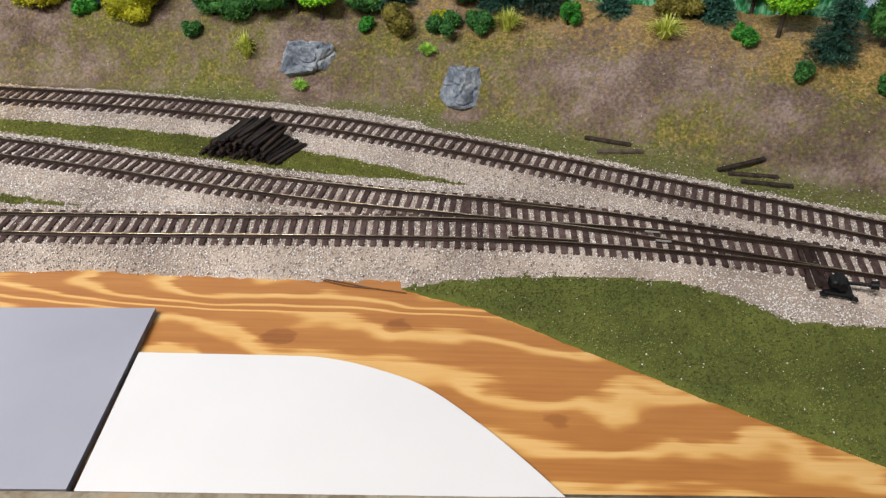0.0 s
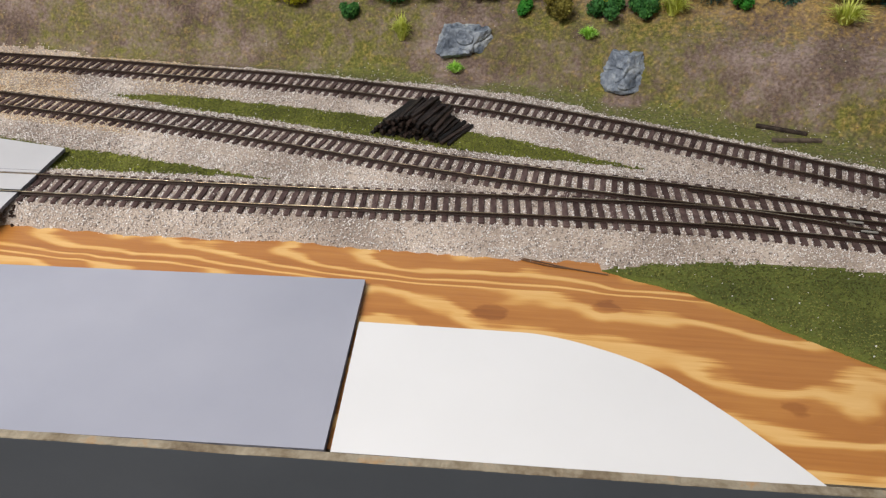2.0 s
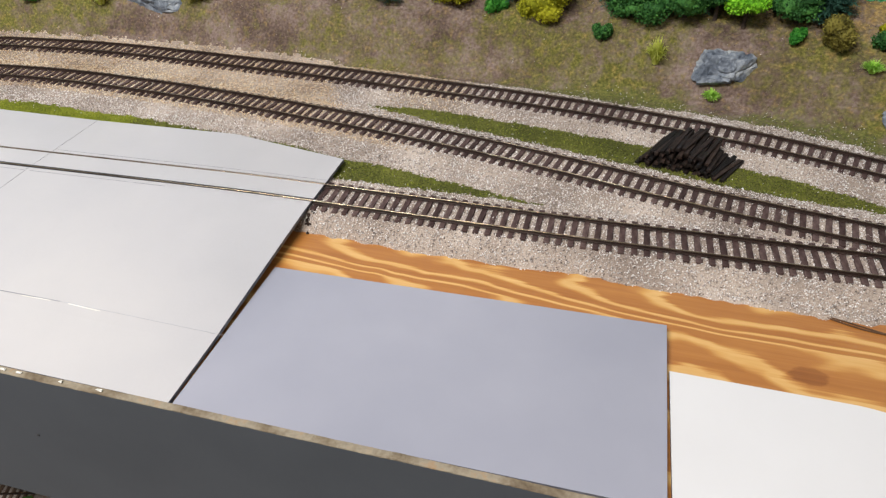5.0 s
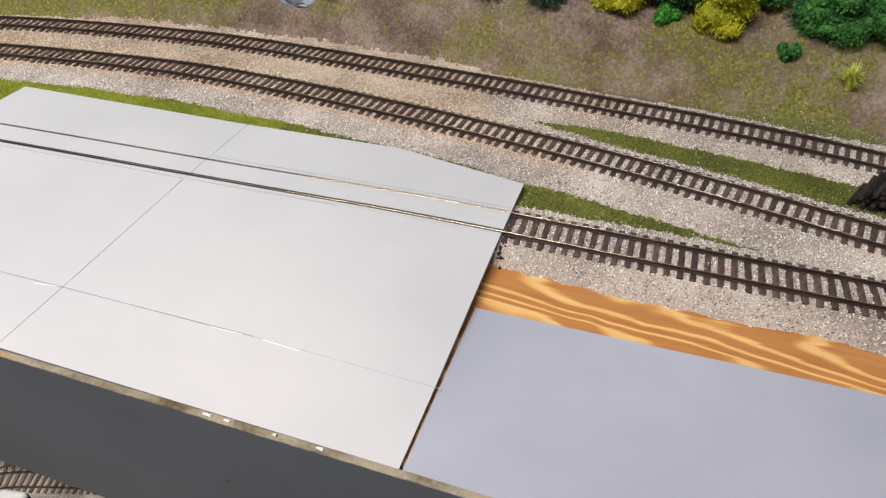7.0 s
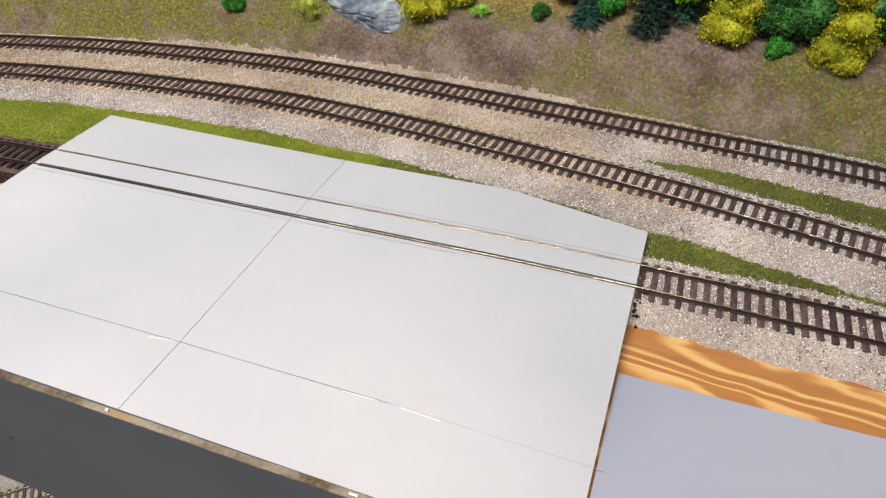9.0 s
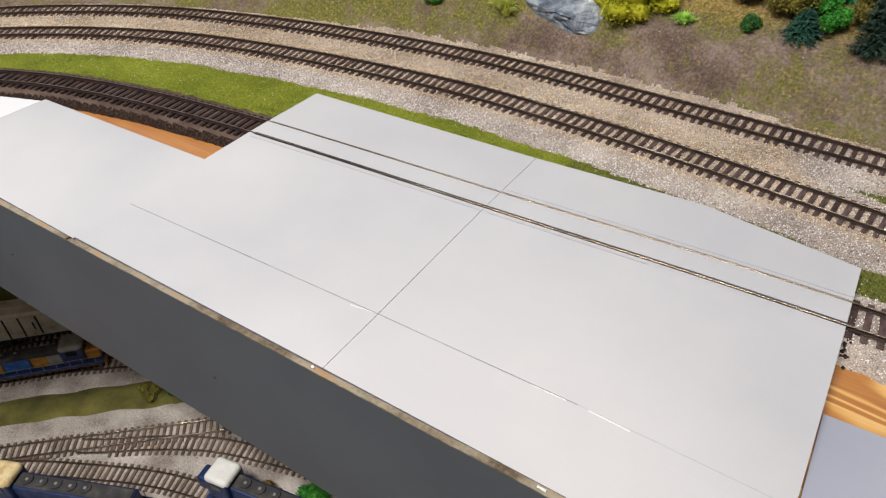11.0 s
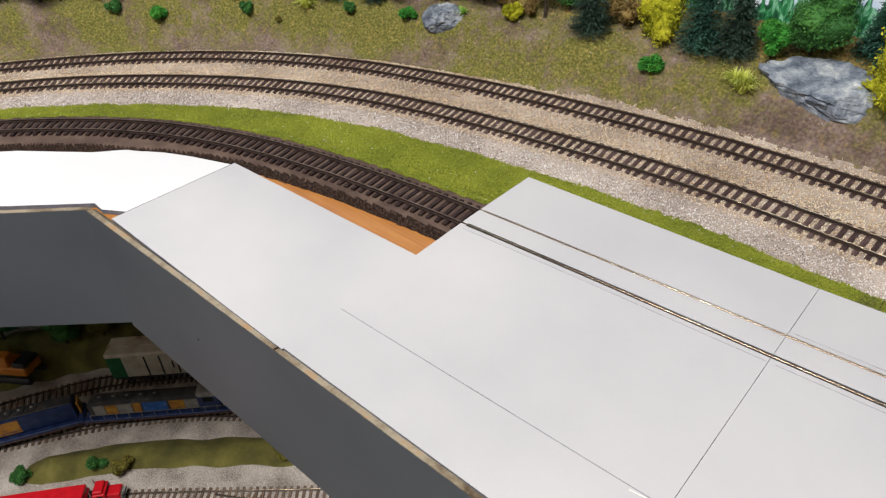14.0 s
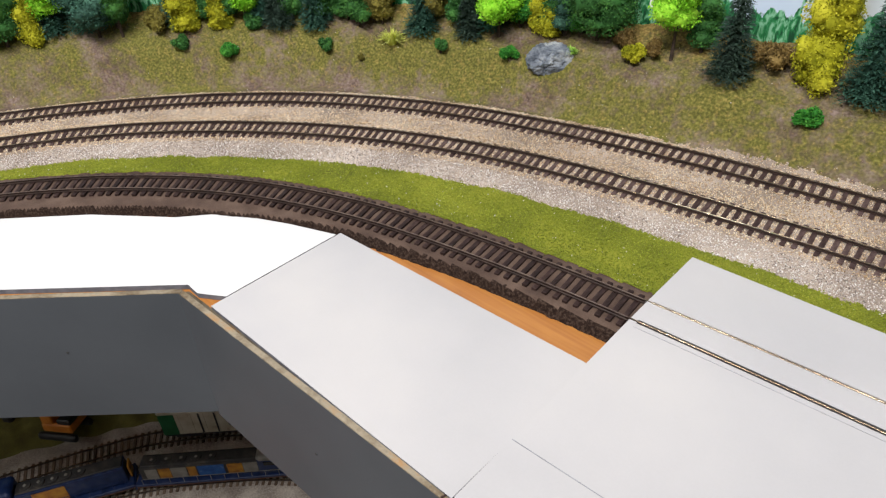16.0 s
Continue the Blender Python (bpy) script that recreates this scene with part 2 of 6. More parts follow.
def backdrop_paint():
    """Pale sky with a cloud, and dabbed green foliage along its foot."""
    m = mat("backdrop_paint", [(0.35, "C4DAF8"), (0.52, "D8E7FB"), (0.60, "FFFFFF")], scale=7, rough=0.8, detail=3)
    nt = m.node_tree
    link = nt.links.new
    b = nt.nodes["Principled BSDF"]
    sky = b.inputs["Base Color"].links[0].from_socket
    tc = nt.nodes.new("ShaderNodeTexCoord")
    sep = nt.nodes.new("ShaderNodeSeparateXYZ")
    link(tc.outputs["Object"], sep.inputs[0])
    n = nt.nodes.new("ShaderNodeTexNoise")
    brush = nt.nodes.new("ShaderNodeMapping")
    brush.inputs["Scale"].default_value = (1, 1, 0.38)
    link(tc.outputs["Object"], brush.inputs[0])
    n.inputs["Scale"].default_value, n.inputs["Detail"].default_value = 130.0, 10.0
    link(brush.outputs[0], n.inputs["Vector"])
    add = nt.nodes.new("ShaderNodeMath")
    add.operation = "MULTIPLY_ADD"
    link(n.outputs["Fac"], add.inputs[0])
    add.inputs[1].default_value = -0.10
    link(sep.outputs[2], add.inputs[2])
    mask = nt.nodes.new("ShaderNodeMapRange")
    mask.inputs[1].default_value, mask.inputs[2].default_value, mask.inputs[3].default_value, mask.inputs[4].default_value = 0.036, 0.039, 1.0, 0.0
    link(add.outputs[0], mask.inputs[0])
    g = nt.nodes.new("ShaderNodeTexNoise")
    g.inputs["Scale"].default_value, g.inputs["Detail"].default_value, g.inputs["Distortion"].default_value = 260.0, 8.0, 0.8
    link(brush.outputs[0], g.inputs["Vector"])
    ramp = nt.nodes.new("ShaderNodeValToRGB")
    els = ramp.color_ramp.elements
    els.new(0.5)
    for e, (q, c) in zip(els, [(0.38, "0A4A2C"), (0.50, "2A8A50"), (0.60, "8CC8A4")]):
        e.position, e.color = q, srgb(c)
    link(g.outputs["Fac"], ramp.inputs[0])
    mix = nt.nodes.new("ShaderNodeMix")
    mix.data_type = "RGBA"
    link(mask.outputs[0], mix.inputs[0])
    link(sky, mix.inputs[6])
    link(ramp.outputs[0], mix.inputs[7])
    link(mix.outputs[2], b.inputs["Base Color"])
    return m


M_SKY = backdrop_paint()

# ---- helpers for meshes ----
def mesh_object(name, verts, faces, material, parent=None, smooth=False, materials=None, face_mat=None):
    me = bpy.data.meshes.new(name)
    me.from_pydata([tuple(v) for v in verts], [], [tuple(f) for f in faces])
    for m in (materials or [material]):
        me.materials.append(m)
    if face_mat is not None:
        me.polygons.foreach_set("material_index", np.array(face_mat, dtype=np.int32))
    if smooth:
        me.polygons.foreach_set("use_smooth", np.ones(len(me.polygons), dtype=bool))
    me.update()
    ob = new(name, me)
    ob.parent = parent
    return ob


def part(name, bm, material, parent=None, label="", smooth=False):
    """Links a bmesh as one mesh object under a thing or part."""
    me = bpy.data.meshes.new(name)
    bm.normal_update()
    bm.to_mesh(me)
    bm.free()
    for m in (material if isinstance(material, list) else [material]):
        me.materials.append(m)
    if smooth:
        me.polygons.foreach_set("use_smooth", np.ones(len(me.polygons), dtype=bool))
    ob = new(name, me)
    ob.parent = parent
    if label:
        ob["label"] = label
    return ob


def box_bm(sx, sy, sz, at=(0, 0, 0), bevel=0.0, bm=None, rot=(0, 0, 0), segments=1, index=0):
    """A box with its middle at a place, bevelled."""
    bm = bm or bmesh.new()
    m = pose(*at, *rot) @ Matrix.Diagonal((sx, sy, sz, 1))
    made = bmesh.ops.create_cube(bm, size=1, matrix=m)
    faces = {f for v in made["verts"] for f in v.link_faces}
    for f in faces:
        f.material_index = index
    if bevel:
        edges = {e for v in made["verts"] for e in v.link_edges}
        bmesh.ops.bevel(bm, geom=list(edges), offset=bevel, segments=segments, affect="EDGES", profile=0.5, material=-1)
    return bm


def cyl_bm(r1, r2, h, at=(0, 0, 0), rot=(0, 0, 0), n=12, bm=None, index=0):
    bm = bm or bmesh.new()
    made = bmesh.ops.create_cone(bm, cap_ends=True, segments=n, radius1=r1, radius2=r2, depth=h, matrix=pose(*at, *rot))
    for f in {f for v in made["verts"] for f in v.link_faces}:
        f.material_index = index
    return bm


def slab(name, outline, z0, z1, material, edge, parent=None, bevel=0.0003):
    """A flat sheet cut to an outline; z1 may be a function of x, y."""
    top = z1 if callable(z1) else (lambda x, y: z1)
    low = z0 if callable(z0) else (lambda x, y: z0)
    bm = bmesh.new()
    a = [bm.verts.new((x, y, top(x, y))) for x, y in outline]
    b = [bm.verts.new((x, y, low(x, y))) for x, y in outline]
    bm.faces.new(a)
    bm.faces.new(list(reversed(b)))
    n = len(outline)
    for i in range(n):
        f = bm.faces.new((a[i], b[i], b[(i + 1) % n], a[(i + 1) % n]))
        f.material_index = 1
    bmesh.ops.recalc_face_normals(bm, faces=bm.faces)
    return part(name, bm, [material, edge], parent)


def spline(points, n=24):
    """A smooth line through points."""
    p = np.array(points, dtype=float)
    q = np.vstack([2 * p[0] - p[1], p, 2 * p[-1] - p[-2]])
    t = np.linspace(0, 1, n, endpoint=False)[:, None]
    out = [0.5 * (2 * q[i] + (q[i + 1] - q[i - 1]) * t + (2 * q[i - 1] - 5 * q[i] + 4 * q[i + 1] - q[i + 2]) * t * t
                  + (3 * q[i] - q[i - 1] - 3 * q[i + 1] + q[i + 2]) * t ** 3) for i in range(1, len(q) - 2)]
    return np.vstack(out + [p[-1:]])


def even(line, step):
    """The line again, with points at even steps; returns points and unit tangents."""
    seg = np.hypot(*np.diff(line, axis=0).T)
    s = np.concatenate([[0], np.cumsum(seg)])
    at = np.arange(0, s[-1], step)
    pts = np.stack([np.interp(at, s, line[:, k]) for k in (0, 1)], 1)
    tan = np.gradient(pts, axis=0)
    return pts, tan / np.linalg.norm(tan, axis=1)[:, None]


def smooth_line(line, rounds=40):
    line = line.copy()
    for _ in range(rounds):
        line[1:-1] = 0.25 * line[:-2] + 0.5 * line[1:-1] + 0.25 * line[2:]
    return line


# ---- the plan: three tracks, seen from above ----
TRACK_1 = smooth_line(even(spline([(.50, .285), (.40, .322), (.33, .345), (.27, .3605), (.20, .3715), (.135, .377), (.076, .3785), (0, .377), (-.1, .3735), (-.25, .371), (-.31, .3695), (-.36, .367), (-.443, .3628), (-.505, .360), (-.567, .357), (-.64, .3525), (-.735, .340), (-.818, .320), (-.895, .286), (-.962, .237), (-1.016, .18), (-1.06, .11), (-1.09, .03)]), 0.004)[0])
TRACK_2 = smooth_line(even(spline([(.27, .3605), (.21, .3765), (.16, .3885), (.107, .397), (.076, .401), (.013, .409), (-.054, .421), (-.125, .437), (-.199, .451), (-.266, .461), (-.355, .471), (-.45, .4775), (-.54, .478), (-.648, .467), (-.74, .451), (-.82, .428), (-.9, .391), (-.978, .338), (-1.046, .275), (-1.095, .206), (-1.135, .13), (-1.16, .04)]), 0.004)[0], 30)
TRACK_3 = smooth_line(even(spline([(.50, .315), (.40, .352), (.305, .388), (.206, .424), (.144, .447), (.076, .471), (0, .494), (-.078, .510), (-.16, .521), (-.245, .527), (-.32, .532), (-.43, .536), (-.5, .5375), (-.578, .534), (-.685, .520), (-.766, .503), (-.86, .475), (-.95, .430), (-1.03, .369), (-1.095, .298), (-1.147, .224), (-1.19, .14), (-1.22, .05)]), 0.004)[0])
TIE_TOP, RAIL_TOP = 0.0074, 0.0095


def off(line, x, y):
    """How far places lie from a line; positive on its far, hill side."""
    pts = np.stack([np.ravel(x), np.ravel(y)], 1)
    tan = np.gradient(line, axis=0)
    tan /= np.linalg.norm(tan, axis=1)[:, None]
    out = np.empty(len(pts))
    for i in range(0, len(pts), 20000):
        k = np.argmin((line ** 2).sum(1)[None] - 2 * pts[i:i + 20000] @ line.T, axis=1)
        v = pts[i:i + 20000] - line[k]
        out[i:i + 20000] = v[:, 1] * tan[k, 0] - v[:, 0] * tan[k, 1]
    return -out.reshape(np.shape(x))


def lump(x, y, s, seed=0):
    """Cheap smooth noise, about -1 to 1, with features of about s metres."""
    rng = np.random.RandomState(seed)
    out = np.zeros(np.shape(x))
    for k in range(7):
        a, p = rng.uniform(0, 6.283, 2)
        f = 6.283 / s * rng.uniform(0.6, 1.7)
        out = out + np.sin(f * (np.cos(a) * x + np.sin(a) * y) + p)
    return out / 3.2


def ease(v, a, b):
    t = np.clip((v - a) / (b - a), 0, 1)
    return t * t * (3 - 2 * t)


def toe(x):
    """Where the hill starts, as distance from the back track."""
    return np.interp(x, [-1.2, -0.85, -0.65, -0.35, -0.2, 0.0, 0.5], [0.034, 0.032, 0.019, 0.019, 0.030, 0.046, 0.05])


def ground_parts(x, y):
    return off(TRACK_1, x, y), off(TRACK_2, x, y), off(TRACK_3, x, y)


def ground_z(x, y, parts=None):
    """Height of the scenery's surface."""
    d1, d2, d3 = parts or ground_parts(x, y)
    near = np.minimum(np.minimum(np.abs(d1), np.abs(d2)), np.abs(d3))
    z = 0.0062 - 0.0022 * ease(near, 0.014, 0.030)
    front = np.where(d1 < 0, -d1, 0)
    reach = np.where(x < -0.45, 0.022, 0.034)
    rim = (0.0012 * lump(x, y, 0.05, 31) + 0.0008 * lump(x, y, 0.014, 32)) * np.where(x < -0.45, 0.35, np.where(x > 0.06, 0.25, 1.0))
    edge = np.where(x < -0.45, front - np.interp(x, [-0.87, -0.80], [0.0300, 0.0228]), np.where(x < 0.052, 0.3437 - y, np.interp(x, TURF_X, TURF_Y) - y)) + rim
    z = np.where(front > 0.013, np.maximum(0.0062 * (1 - ease(front, 0.012, reach)), 0.0011 + 0.0006 * (x > 0.05)), z)
    z = np.where(front > 0.013, np.minimum(z, -edge * 0.9), z)
    z = np.where((x < -0.52) & (front > 0.008), np.clip(-edge * 1.7 + 0.0004 * lump(x, y, 0.006, 33), -0.0020, 0.0058), z)
    s = d3 - toe(x)
    hill = 0.030 * ease(s, -0.004, 0.026) + np.clip(s - 0.016, 0, 0.05) * 0.62 + np.clip(s - 0.066, 0, 1) * 0.15
    z = z + np.where(d3 > 0, hill, 0) + (0.0012 * lump(x, y, 0.05, 3) + 0.00045 * lump(x, y, 0.009, 5) + 0.0003 * lump(x, 2 * y, 0.006, 6)) * ease(s, 0, 0.03) + 0.0003 * lump(x, y, 0.012, 4)
    return z


TURF_X, TURF_Y = [0.050, 0.09, 0.127, 0.18, 0.238, 0.30, 0.5], [0.338, 0.326, 0.305, 0.275, 0.245, 0.215, 0.12]


def front_y(x):
    return 0.2095 + (x + 0.822) * 0.0182


def turf_limit(x):
    """Front turf's back edge and its front edge, at the right of the bench."""
    back = np.interp(x, [0.055, 0.105, 0.133, 0.188, 0.212, 0.234, 0.275, 0.36, 0.5], [0.338, 0.348, 0.349, 0.348, 0.337, 0.322, 0.317, 0.295, 0.25])
    fore = np.interp(x, [0.055, 0.09, 0.127, 0.18, 0.238, 0.30, 0.5], [0.337, 0.326, 0.305, 0.275, 0.245, 0.215, 0.12])
    return back, fore


BALLAST, TURF, HILL, ROADBED, NONE, TURF_FRONT = 0, 1, 2, 3, 4, 5


def zone(x, y, parts=None):
    d1, d2, d3 = parts or ground_parts(x, y)
    j = 0.0011 * lump(x, y, 0.045, 11) + 0.0005 * lump(x, y, 0.011, 12)
    j = j + np.random.RandomState(19).uniform(-0.0004, 0.0004, np.shape(x))
    k = np.full(np.shape(x), BALLAST)
    green = ((d1 > 0.021 + j) & (d2 < -0.042 + j)) | ((d2 > 0.0212 + 0.008 * ease(-x, 0.19, 0.29) + 0.006 * ease(x, -0.08, 0.07) + j) & (d3 < -0.0315 - 0.009 * ease(-x, 0.22, 0.29) - 0.006 * ease(x, -0.08, 0.07) + j) & (x > -0.286))
    k[green] = TURF
    k[d3 > 0.0205 + 0.009 * ease(x, -0.10, 0.0) * (1 - ease(x, 0.05, 0.065)) + 1.5 * j] = HILL
    front = d1 < 0
    left = (x < -0.52)
    k[left & (d1 < 0.0215 + j)] = TURF
    k[left & (d1 < 0.0185 + j * 0.5)] = ROADBED
    k[left & (d1 <= -0.034)] = NONE
    k[~left & (y < 0.335) & (x < 0.050)] = NONE
    back, fore = turf_limit(x)
    k[~left & (x >= 0.050) & (y < back + j) & front] = TURF_FRONT
    k[~left & (x >= 0.050) & (y < fore - 0.006) & front] = NONE
    return k


def grid_part(name, gx, gy, gz, cells, material, label):
    """The cells of the ground's grid that belong to one zone, as one sheet."""
    ny, nx = gx.shape
    iy, ix = np.nonzero(cells)
    quads = np.stack([iy * nx + ix, iy * nx + ix + 1, (iy + 1) * nx + ix + 1, (iy + 1) * nx + ix], 1)
    used, inv = np.unique(quads, return_inverse=True)
    v = np.stack([gx.ravel()[used], gy.ravel()[used], gz.ravel()[used]], 1)
    me = bpy.data.meshes.new(name)
    me.vertices.add(len(v))
    me.vertices.foreach_set("co", v.ravel().astype(np.float32))
    me.loops.add(quads.size)
    me.loops.foreach_set("vertex_index", inv.ravel().astype(np.int32))
    me.polygons.add(len(quads))
    me.polygons.foreach_set("loop_start", np.arange(0, quads.size, 4, dtype=np.int32))
    me.polygons.foreach_set("use_smooth", np.ones(len(quads), dtype=bool))
    me.update(calc_edges=True)
    me.validate()
    me.materials.append(material)
    ob = new(name, me)
    tagged(ob, label, "ground", kind="structure")
    return ob


STEP = 0.0018
gx, gy = np.meshgrid(np.arange(-1.42, 0.56, STEP), np.arange(0.02, 0.80, STEP))
gparts = ground_parts(gx, gy)
gz = ground_z(gx, gy, gparts)
cx, cy = gx[:-1, :-1] + STEP / 2, gy[:-1, :-1] + STEP / 2
cparts = tuple(p[:-1, :-1] for p in gparts)
cells = zone(cx, cy, cparts)


def back_at(x):
    """The backdrop's distance from the back track."""
    return np.interp(x, [-0.2, 0.0, 0.1, 0.2, 0.3, 0.5], [0.094, 0.114, 0.127, 0.143, 0.158, 0.172])


cells[(cparts[2] > back_at(cx) + 0.012)] = NONE
cells[cy < front_y(cx) + 0.004] = np.where((cx < -0.83)[cy < front_y(cx) + 0.004], cells[cy < front_y(cx) + 0.004], NONE)
grid_part("ground", gx, gy, gz, cells == BALLAST, M_BALLAST_BED, "pale crushed stone bed under the model tracks")
# Turf right of about x -0.42 takes a darker green.
dull_turf = cx > -0.42 + 0.03 * lump(cx, cy, 0.05, 71)
grid_part("turf", gx, gy, gz + 0.0002, (cells == TURF) & ~dull_turf, M_TURF, "bright green foam turf inside the curve")
grid_part("turf_worn", gx, gy, gz + 0.0002, (cells == TURF) & dull_turf, M_TURF_DULL, "dull green foam turf beside the ballast")
grid_part("turf_front", gx, gy, gz + 0.0002, cells == TURF_FRONT, M_TURF_DARK, "dark green foam turf in front of the turnout")
ROCKS = ((-0.030, 0.554, 0.022), (0.081, 0.526, 0.016), (-0.505, 0.585, 0.040), (-0.814, 0.547, 0.016))


def cover(x, y, d3):
    """Shares of olive foam, straw foam and lawn on the bank."""
    s = d3 - toe(x)
    patch = lump(x, y * 1.6, 0.13, 21) + 0.6 * lump(x, y, 0.04, 22)
    olive = 0.36 + 0.34 * patch + 0.28 * ease(-x, 0.28, 0.62) - 0.10 * ease(x, 0.05, 0.2) - 0.16 * (1 - ease(s, 0.004, 0.018)) * ease(-x, 0.1, 0.3)
    straw = 0.55 * ease(s, 0.026, 0.062) + 0.16 * patch - 0.12 + 0.10 * ease(x, -0.1, 0.1) - 0.10 * ease(-x, 0.8, 1.05)
    lawn = (1 - ease(s, -0.006, 0.010)) * ease(x, -0.22, -0.08) * 0.74 - 0.05 + 0.1 * patch
    for rx, ry, r in ROCKS[:3]:
        bare = 0.6 * np.exp(-(((x - rx) / r) ** 2 + ((y - ry + r * 0.5) / (r * 0.5)) ** 2) ** 2)
        olive, straw, lawn = olive - bare, straw - bare, lawn - bare
    return np.stack([np.clip(v, 0, 1) for v in (olive, straw, lawn)], -1)


hillside = grid_part("hillside", gx, gy, gz, cells == HILL, M_HILL, "brown earth bank with patches of dry turf")
hv = np.empty(len(hillside.data.vertices) * 3, dtype=np.float32)
hillside.data.vertices.foreach_get("co", hv)
hv = hv.reshape(-1, 3).astype(float)
shares = hillside.data.color_attributes.new("cover", "FLOAT_COLOR", "POINT")
shares.data.foreach_set("color", np.hstack([cover(hv[:, 0], hv[:, 1], off(TRACK_3, hv[:, 0], hv[:, 1])), np.ones((len(hv), 1))]).astype(np.float32).ravel())
roadbed = grid_part("roadbed", gx, gy, gz, cells == ROADBED, M_ROADBED, "brown foam strip with a rough cut side under the bare track")
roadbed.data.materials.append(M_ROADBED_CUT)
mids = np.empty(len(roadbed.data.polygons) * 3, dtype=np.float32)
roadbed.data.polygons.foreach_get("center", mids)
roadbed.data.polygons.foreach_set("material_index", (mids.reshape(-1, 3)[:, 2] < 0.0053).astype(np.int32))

# plywood bench top
PLY = [(-1.36, 0.75), (-1.36, -0.05), (-1.10, -0.05), (-0.990, 0.055), (-0.8215, 0.2125), (0.55, 0.2375), (0.55, 0.75)]
tagged(slab("bench_top", PLY, -0.018, 0.0, M_PLY, M_HARDBOARD), "bare plywood bench top with bold orange grain", "bench top", kind="structure")

# fascia: grey painted hardboard along the bench's front
def board(name, a, b, z0, z1, thick, parent=None, seed=1):
    """A hardboard strip whose sawn top edge is uneven and a little furred."""
    a, b = np.array(a), np.array(b)
    ln = np.linalg.norm(b - a)
    t = (b - a) / ln
    n = np.array([t[1], -t[0]]) * thick
    rng = np.random.RandomState(seed)
    count = int(ln / 0.0022)
    wave = np.convolve(rng.normal(0, 1, count + 31), np.ones(12) / 12, "valid")[:count + 1]
    verts, faces, fm = [], [], []
    for i in range(count + 1):
        p = a + t * ln * i / count
        jag = 0.0007 * wave[i] + rng.uniform(-0.00012, 0.00012)
        lip = n * (0.93 + rng.uniform(-0.05, 0.05))
        verts += [(*p, z0), (*(p + n), z0), (*(p + n), z1 - 0.0004 + jag * 0.5), (*(p + lip), z1 + jag), (*(p + n * 0.45), z1 + jag + rng.uniform(-0.0002, 0.0003)), (*p, z1 + jag * 0.6)]
    for i in range(count):
        q, r = 6 * i, 6 * i + 6
        for j in range(6):
            k = (j + 1) % 6
            faces.append((q + j, q + k, r + k, r + j))
            fm.append(1 if j in (2, 3, 4) else 0)
    faces += [tuple(range(5, -1, -1)), tuple(6 * count + j for j in range(6))]
    fm += [0, 0]
    return mesh_object(name, verts, faces, None, parent, materials=[M_FASCIA, M_HARDBOARD], face_mat=fm)


fascia = tagged(new("fascia"), "dark grey painted hardboard fascia with a raw torn top edge", "fascia", kind="structure")
board("front_panel", (-0.822, 0.2093), (0.55, 0.2343), -0.1000, 0.0030, 0.0032, fascia)
board("side_panel", (-1.10, -0.055), (-0.8222, 0.2092), -0.0965, 0.0032, 0.0032, fascia)

# card sheets laid over the bench
def on_rails(x, y):
    sag = 0.0022 * np.clip((x + 0.4368) / 0.187, 0, 1)
    return np.interp(y, [0.21, 0.25, 0.352, 0.45], [0.0046, 0.0054, 0.0092, 0.0098]) - sag * np.interp(y, [0.25, 0.352], [1, 0])


SHEET_B = [((-0.6175, 0.2128), (-0.43710, 0.2160), (-0.43710, 0.4165), (-0.6175, 0.4125)),
           ((-0.43685, 0.2160), (-0.2500, 0.2200), (-0.2515, 0.4085), (-0.3335, 0.4215), (-0.43685, 0.4165))]


def bent_sheet(name, outline, thick, material, label):
    """A sheet that leans up from the bench's front to the rails."""
    bm = bmesh.new()
    f = bm.faces.new([bm.verts.new((x, y, 0)) for x, y in outline])
    for yy in (0.252, 0.30, 0.352):
        geom = bm.verts[:] + bm.edges[:] + bm.faces[:]
        bmesh.ops.bisect_plane(bm, geom=geom, plane_co=(0, yy, 0), plane_no=(0, 1, 0))
    for xx in (-0.40, -0.37, -0.34, -0.31, -0.28):
        bmesh.ops.bisect_plane(bm, geom=bm.verts[:] + bm.edges[:] + bm.faces[:], plane_co=(xx, 0, 0), plane_no=(1, 0, 0))
    for v in bm.verts:
        v.co.z = float(on_rails(v.co.x, v.co.y))
    made = bmesh.ops.extrude_face_region(bm, geom=bm.faces[:])
    for v in made["geom"]:
        if isinstance(v, bmesh.types.BMVert):
            v.co.z -= thick
    bmesh.ops.recalc_face_normals(bm, faces=bm.faces)
    for f in bm.faces:
        if abs(f.normal.z) < 0.5:
            f.material_index = 1
    ob = part(name, bm, [material, M_CARD_EDGE])
    tagged(ob, label, "card sheet", group="card sheets on the bench")
    return ob


for o in SHEET_B:
    bent_sheet("card_sheet", o, 0.0020, M_CARD_DULL, "off-white card sheet let in round the rails")
tagged(slab("card_sheet", [(-0.7955, 0.2118), (-0.6180, 0.2120), (-0.6180, 0.2500), (-0.6180, 0.3090), (-0.7955, 0.3035)], 0.0020, 0.0042, M_CARD_DULL, M_CARD_EDGE),
       "plain off-white card sheet on the bench front", "card sheet", "card sheets on the bench")
tagged(slab("card_sheet", [(-0.2490, 0.2201), (-0.0550, 0.2236), (-0.0575, 0.3160), (-0.2495, 0.3115)], 0.0003, lambda x, y: 0.0014 + 0.0024 * (x + 0.25) / 0.195, M_GREY, M_CARD_EDGE),
       "grey card sheet with a dark cut edge on bare plywood", "card sheet", "card sheets on the bench")
